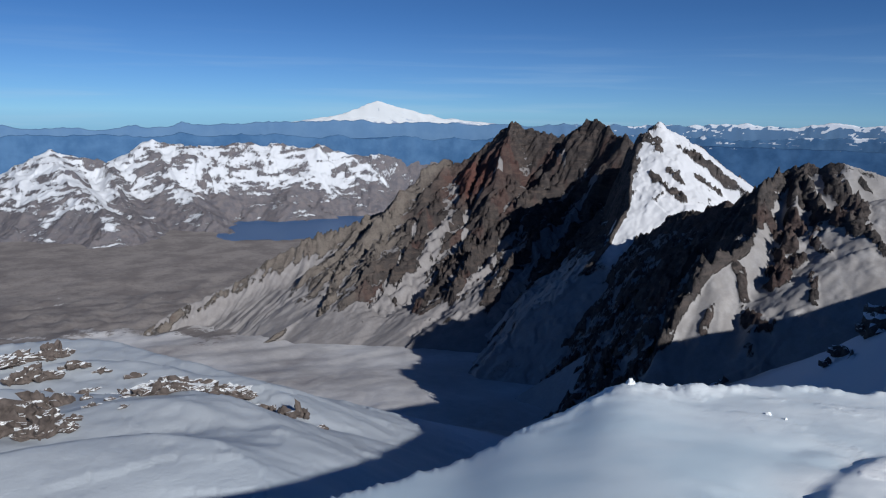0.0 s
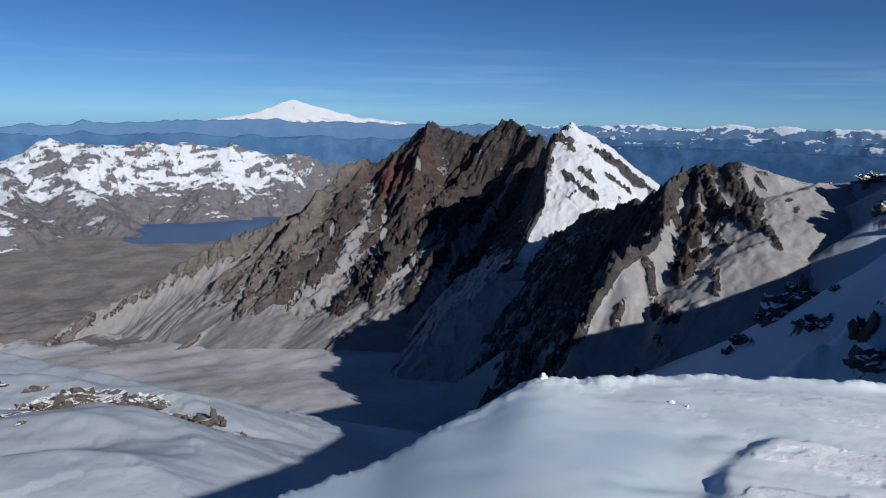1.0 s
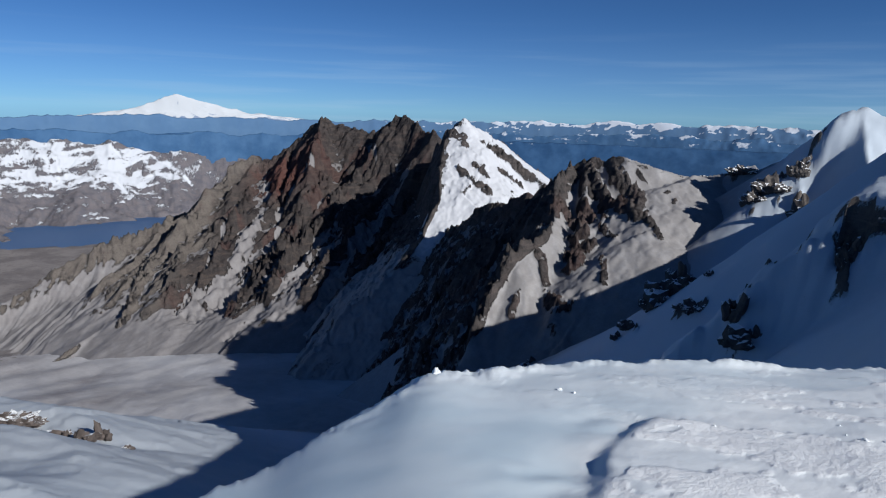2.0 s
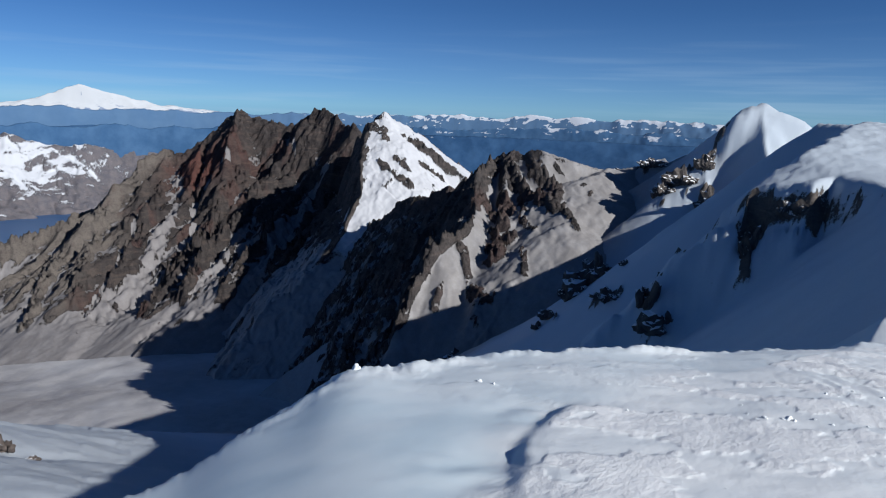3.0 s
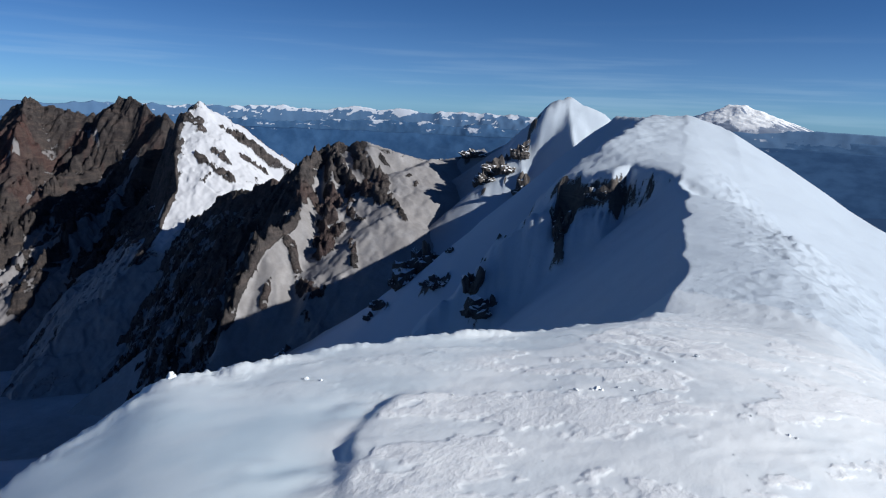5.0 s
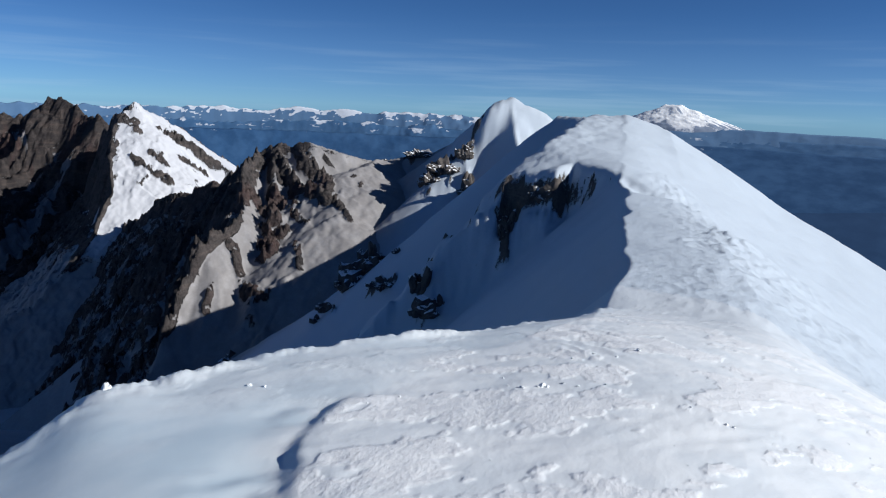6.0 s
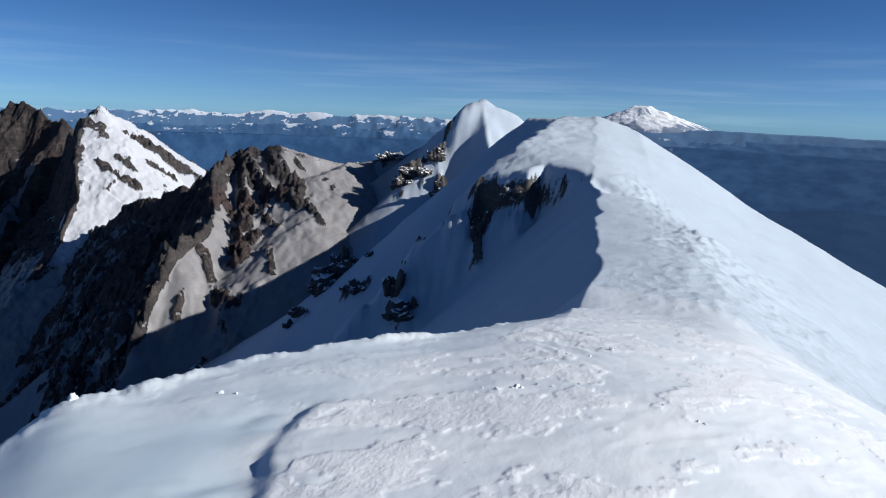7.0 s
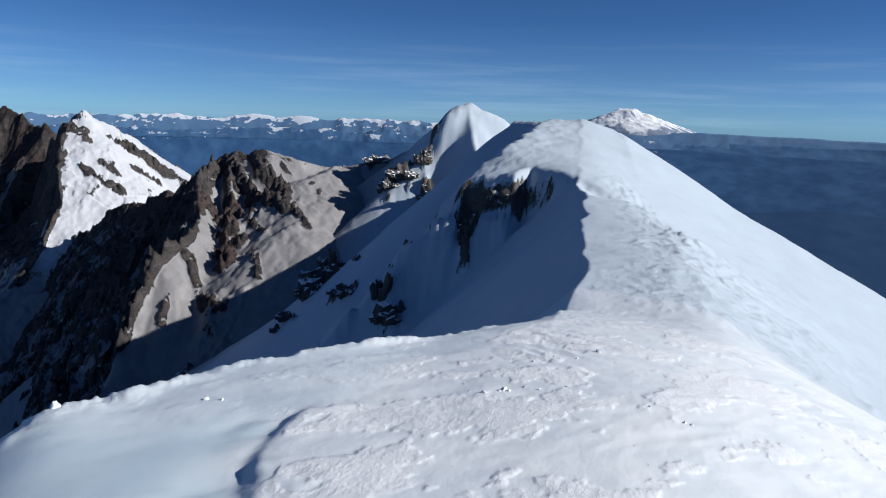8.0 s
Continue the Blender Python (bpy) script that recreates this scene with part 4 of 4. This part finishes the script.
def volcano(name, label, az, dist, base_el, top, width_left, width_right, seed, material, at, prof_z, near=80):
    """A far glaciered cone."""
    c = (math.sin(radians(az)) * dist, math.cos(radians(az)) * dist)
    e, n = (math.cos(radians(az)), -math.sin(radians(az))), (math.sin(radians(az)), math.cos(radians(az)))
    u, v = np.meshgrid(np.linspace(-width_left, width_right, 220), np.linspace(-near, 80, 70), indexing="ij")
    x, y = c[0] + u * e[0] + v * n[0], c[1] + u * e[1] + v * n[1]
    half = np.where(u < 0, width_left, width_right)
    q = np.hypot(u / half, v / np.where(v < 0, near, 80))
    base = dist * math.tan(radians(base_el))
    prof = np.interp(q, at, prof_z)
    z = base + (top - base) * prof + 8 * crags(u, v * 3, 120, 6, seed) * step(1.0, 0.3, q) - 60 * step(0.75, 1.0, q)
    snow_mask = np.clip(0.84 + 0.5 * fbm(np.degrees(np.arctan2(v * 6, u)) * 2.2, q * 40, 22, 5, seed + 2) * step(0.03, 0.2, q) - 0.45 * step(0.4, 0.8, q), 0, 1)
    return thing(name, grid_mesh(name, x, y, z, q < 1, [("snow", snow_mask)]), material, label, "volcano")


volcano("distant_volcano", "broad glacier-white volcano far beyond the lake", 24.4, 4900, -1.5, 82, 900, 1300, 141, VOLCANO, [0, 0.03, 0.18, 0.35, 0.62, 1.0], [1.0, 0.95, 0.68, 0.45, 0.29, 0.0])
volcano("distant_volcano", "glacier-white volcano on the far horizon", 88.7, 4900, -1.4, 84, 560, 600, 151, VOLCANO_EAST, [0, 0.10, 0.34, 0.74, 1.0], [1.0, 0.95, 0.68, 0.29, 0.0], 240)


# ---- rock outcrops ----
def rock_mesh(name, width, depth, height, seed, rounds=3, sharp=1.0, boxy=True):
    """One jagged block, its foot sunk below its origin."""
    rnd = random.Random(seed)
    off = Vector((seed * 3.7, seed * 1.9, seed * 5.3))
    turn = Euler((rnd.uniform(-0.5, 0.5), rnd.uniform(-0.6, 0.6), rnd.uniform(0, 6))).to_matrix()
    bm = bmesh.new()
    bmesh.ops.create_icosphere(bm, subdivisions=rounds, radius=1.0)
    for v in bm.verts:
        p = turn @ v.co
        if boxy:
            p = p / max(abs(p.x + 0.4 * p.z), abs(p.y - 0.3 * p.x), abs(p.z + 0.5 * p.y), 0.62)
        q = p * (1 + 0.5 * sharp * (noise.turbulence(p * 1.5 + off, 4, True) - 0.5) + 0.22 * noise.noise(p * 0.9 + off))
        v.co = Vector((q.x * width * 0.5, q.y * depth * 0.5, (q.z * 0.6 + 0.25) * height))
    me = bpy.data.meshes.new(name)
    bm.to_mesh(me)
    bm.free()
    return me


def outcrop(name, label, x, y, z, width, height, seed, material, turn=0.0, lean=0.0, group="", blocks=7, fall=0.8):
    """A thing of several rock blocks, broken down the slope below its highest one."""
    rnd = random.Random(seed)
    ob = new(name)
    ob.matrix_world = pose(x, y, z, 0, 0, turn)
    for b in range(blocks):
        u = 0 if b == 0 else rnd.uniform(-0.42, 0.42)
        v = 0 if b == 0 else rnd.uniform(-0.25, 0.25)
        k = rnd.uniform(0.18, 0.42) * (1.5 if b == 0 else 1.0)
        tall = 0.72 if b == 0 else rnd.uniform(0.25, 0.6) * (1 - abs(u))
        part = new("rock_block", rock_mesh("rock_block", width * k, width * k * rnd.uniform(0.6, 1.0), height * tall, seed * 10 + b, 3 if width > 12 else 2, 1.6))
        part.data.materials.append(material)
        part.parent = ob
        part.matrix_local = pose(u * width, v * width, fall * v * width - 0.10 * height * rnd.random(), rnd.uniform(-14, 14), lean + rnd.uniform(-16, 16), rnd.uniform(-30, 30))
    return tagged(ob, label, "rock", group)


WALL_ROCKS = ([(331.0, 159.1, 25, 21), (320.8, 161.4, 18, 14), (340.0, 157.0, 14, 17), (271.2, 120.1, 13, 9), (152.1, 57.4, 5.0, 12), (147.1, 54.2, 8, 7), (148.8, 51.3, 4, 4), (153.5, 58.6, 3, 4), (296.4, 161.9, 12, 8), (290, 165, 7, 5), (477.7, 353.7, 18, 16), (472.8, 400.5, 16, 12), (571, 222.5, 9, 9), (307.3, 128.8, 7, 4), (599.4, 365.7, 20.2, 14.4), (623.3, 461.3, 24.2, 25.5), (653.1, 556.5, 26.8, 26.8), (165.5, 40.5, 4.2, 6.0), (164.0, 38.0, 4.0, 6.5), (161.5, 39.5, 4.0, 5.5)]
    + [(158.5, 39.0, 3.2, 4.4), (165.5, 30.5, 5.5, 4.5), (166.0, 33.5, 5.0, 4.5), (680.9, 205, 24.3, 32.5), (723.7, 226.4, 23.1, 28.8), (704.6, 245.2, 34.1, 22.7), (695, 259, 22.6, 16.9), (568.0, 241.1, 10.1, 7.1), (547.9, 236.6, 8.8, 6.9), (590.9, 229.4, 9.4, 8.3), (824.7, 324.0, 29.1, 16.0), (845.0, 374.1, 19.0, 9.1)])
for k, (x, y, w, h) in enumerate(WALL_ROCKS):
    outcrop("rock_outcrop", "dark jagged rock outcrop in a shaded snow wall", x, y, float(rim_z(np.array(x), np.array(y))), w, h, k + 1, OUTCROP,
            -math.degrees(math.atan2(x, y)), 6 - 4 * (k % 4), "rocks in the rim wall", 13 if w > 6 else 7, -0.5)

BENCH_ROCKS = ([(32.5, 249.2, 14.5, 6.2), (42.0, 242.7, 16.2, 6.9), (52.9, 247.5, 8.3, 5.0), (15.2, 229.3, 9.1, 3.0), (-7.9, 215.3, 8.9, 6.0), (-2.2, 214.4, 7.0, 4.2), (20.9, 202.5, 10.0, 4.3), (27.9, 203.2, 10.1, 3.4), (57.6, 218.7, 9.3, 5.2), (60.4, 208.7, 7.1, 4.3), (69.6, 222.0, 4.2, 6.5), (-15.4, 212.8, 3.5, 6.3), (-13.4, 190.5, 12.6, 9.4)]
    + [(-6.6, 181.5, 9.0, 5.4), (36.2, 196.4, 3.6, 1.6), (-11.4, 284.2, 11.7, 6.1), (-7.0, 268.3, 3.1, 2.2), (-15.8, 227.1, 5.6, 2.2), (71.1, 203.4, 3.5, 1.8), (3.6, 214.7, 3.2, 1.8), (31.2, 210.0, 1.7, 2.4), (1.9, 289.4, 7.1, 3.3), (-5.3, 344.7, 8.5, 7.4), (-18.3, 345.3, 17.0, 5.7), (11.1, 280.7, 5.1, 2.3), (21.7, 269.0, 5.3, 2.7)]
    + [(4.4, 260.7, 5.6, 1.7), (9.6, 204.4, 3.0, 1.2), (18.2, 210.1, 2.4, 1.4), (47.5, 220.1, 3.0, 1.3), (46.2, 199.5, 2.4, 1.0), (4.6, 194.7, 3.2, 1.3), (0.2, 185.6, 3.7, 1.5), (11.8, 187.2, 2.5, 1.1), (-19.8, 271.2, 4.5, 2.2), (-2.6, 255.3, 2.5, 1.3), (38.7, 231.3, 3.5, 1.5)])
for k, (x, y, w, h) in enumerate(BENCH_ROCKS):
    outcrop("rock_ledge", "weathered brown rock ledge breaking through snow", x, y, float(rim_z(np.array(x), np.array(y))) + 0.1 * h, w * 1.5, h * 1.4, k + 40, BROWN_OUTCROP,
            -math.degrees(math.atan2(x, y)) + 10 - 7 * (k % 4), 0, "rocks on the snow bench", 13 if w > 7 else 6, -0.2)


# ---- loose snow underfoot ----
def snow_lump(name, label, width, height, seed, group=""):
    """A wind-rounded lump, flat below, its foot sunk in the snow."""
    bm = bmesh.new()
    bmesh.ops.create_icosphere(bm, subdivisions=4, radius=1.0)
    off = Vector((seed * 2.3, seed * 1.1, -seed * 0.7))
    for v in bm.verts:
        p = v.co.copy()
        k = 1 + 0.38 * noise.noise(p * 1.3 + off) + 0.16 * noise.noise(p * 3.1 + off) + 0.06 * noise.noise(p * 8 + off)
        v.co = Vector((p.x * k * width * 0.5, p.y * k * width * 0.34, (p.z * k * 0.6 + 0.2) * height))
    me = bpy.data.meshes.new(name)
    bm.to_mesh(me)
    bm.free()
    me.materials.append(SNOW)
    me.shade_smooth()
    return tagged(new(name, me), label, "snow", group)


LUMPS = ([(8.72, 1.02, 0.065), (9.22, 0.81, 0.061), (9.26, 0.51, 0.076), (9.98, 0.27, 0.115), (10.41, 0.24, 0.077), (6.78, 1.39, 0.045), (6.73, 1.23, 0.09), (6.92, 1.06, 0.127), (7.12, 0.88, 0.071), (7.07, 0.72, 0.053), (7.17, 1.54, 0.048), (7.35, 0.47, 0.048), (6.58, -0.67, 0.076), (6.56, -0.73, 0.054), (5.71, 3.74, 0.09), (5.71, 3.56, 0.066), (6.87, 1.1, 0.069)]
    + [(6.91, 1.01, 0.08), (6.89, -0.37, 0.04), (5.86, 2.2, 0.036), (5.5, -0.23, 0.024), (7.71, -1.92, 0.038), (5.45, 2.34, 0.028), (5.08, -0.32, 0.014), (7.19, 0.53, 0.027), (9.31, 0.02, 0.028), (4.45, 0.95, 0.02), (4.55, 1.43, 0.013), (8.56, -0.25, 0.021), (11.0, -2.15, 0.034), (7.48, -2.06, 0.025), (9.67, -2.48, 0.041), (4.33, 1.19, 0.019)])
lump = None
for k, (x, y, w) in enumerate(LUMPS):
    z = float(summit_z(np.array(x), np.array(y)))
    if lump is None:
        lump = snow_lump("snow_lump", "small crusted lump of wind-packed snow", 1.0, 0.62, 77, "loose snow lumps")
        lump.matrix_world = pose(x, y, z)
        lump.scale = (0.6 * w, 0.6 * w, 0.5 * w)
    else:
        ob = copy_thing(lump, pose(x, y, z, 0, 0, 73 * k))
        ob.scale = (0.6 * w, 0.6 * w * (0.7 + 0.1 * (k % 5)), 0.5 * w * (0.8 + 0.1 * (k % 4)))
KNOB = (4.94, 4.75, -2.73)
block_of_snow = snow_lump("snow_block", "wedge of crusted snow perched on the cornice lip", 0.2, 0.13, 93)
for v in block_of_snow.data.vertices:
    lean = max(v.co.z, 0.0)
    v.co.x, v.co.y = v.co.x * (1 - 3.2 * lean) - 0.45 * lean, v.co.y * (1 - 3.0 * lean)
block_of_snow.matrix_world = pose(*KNOB, 0, 0, -136)
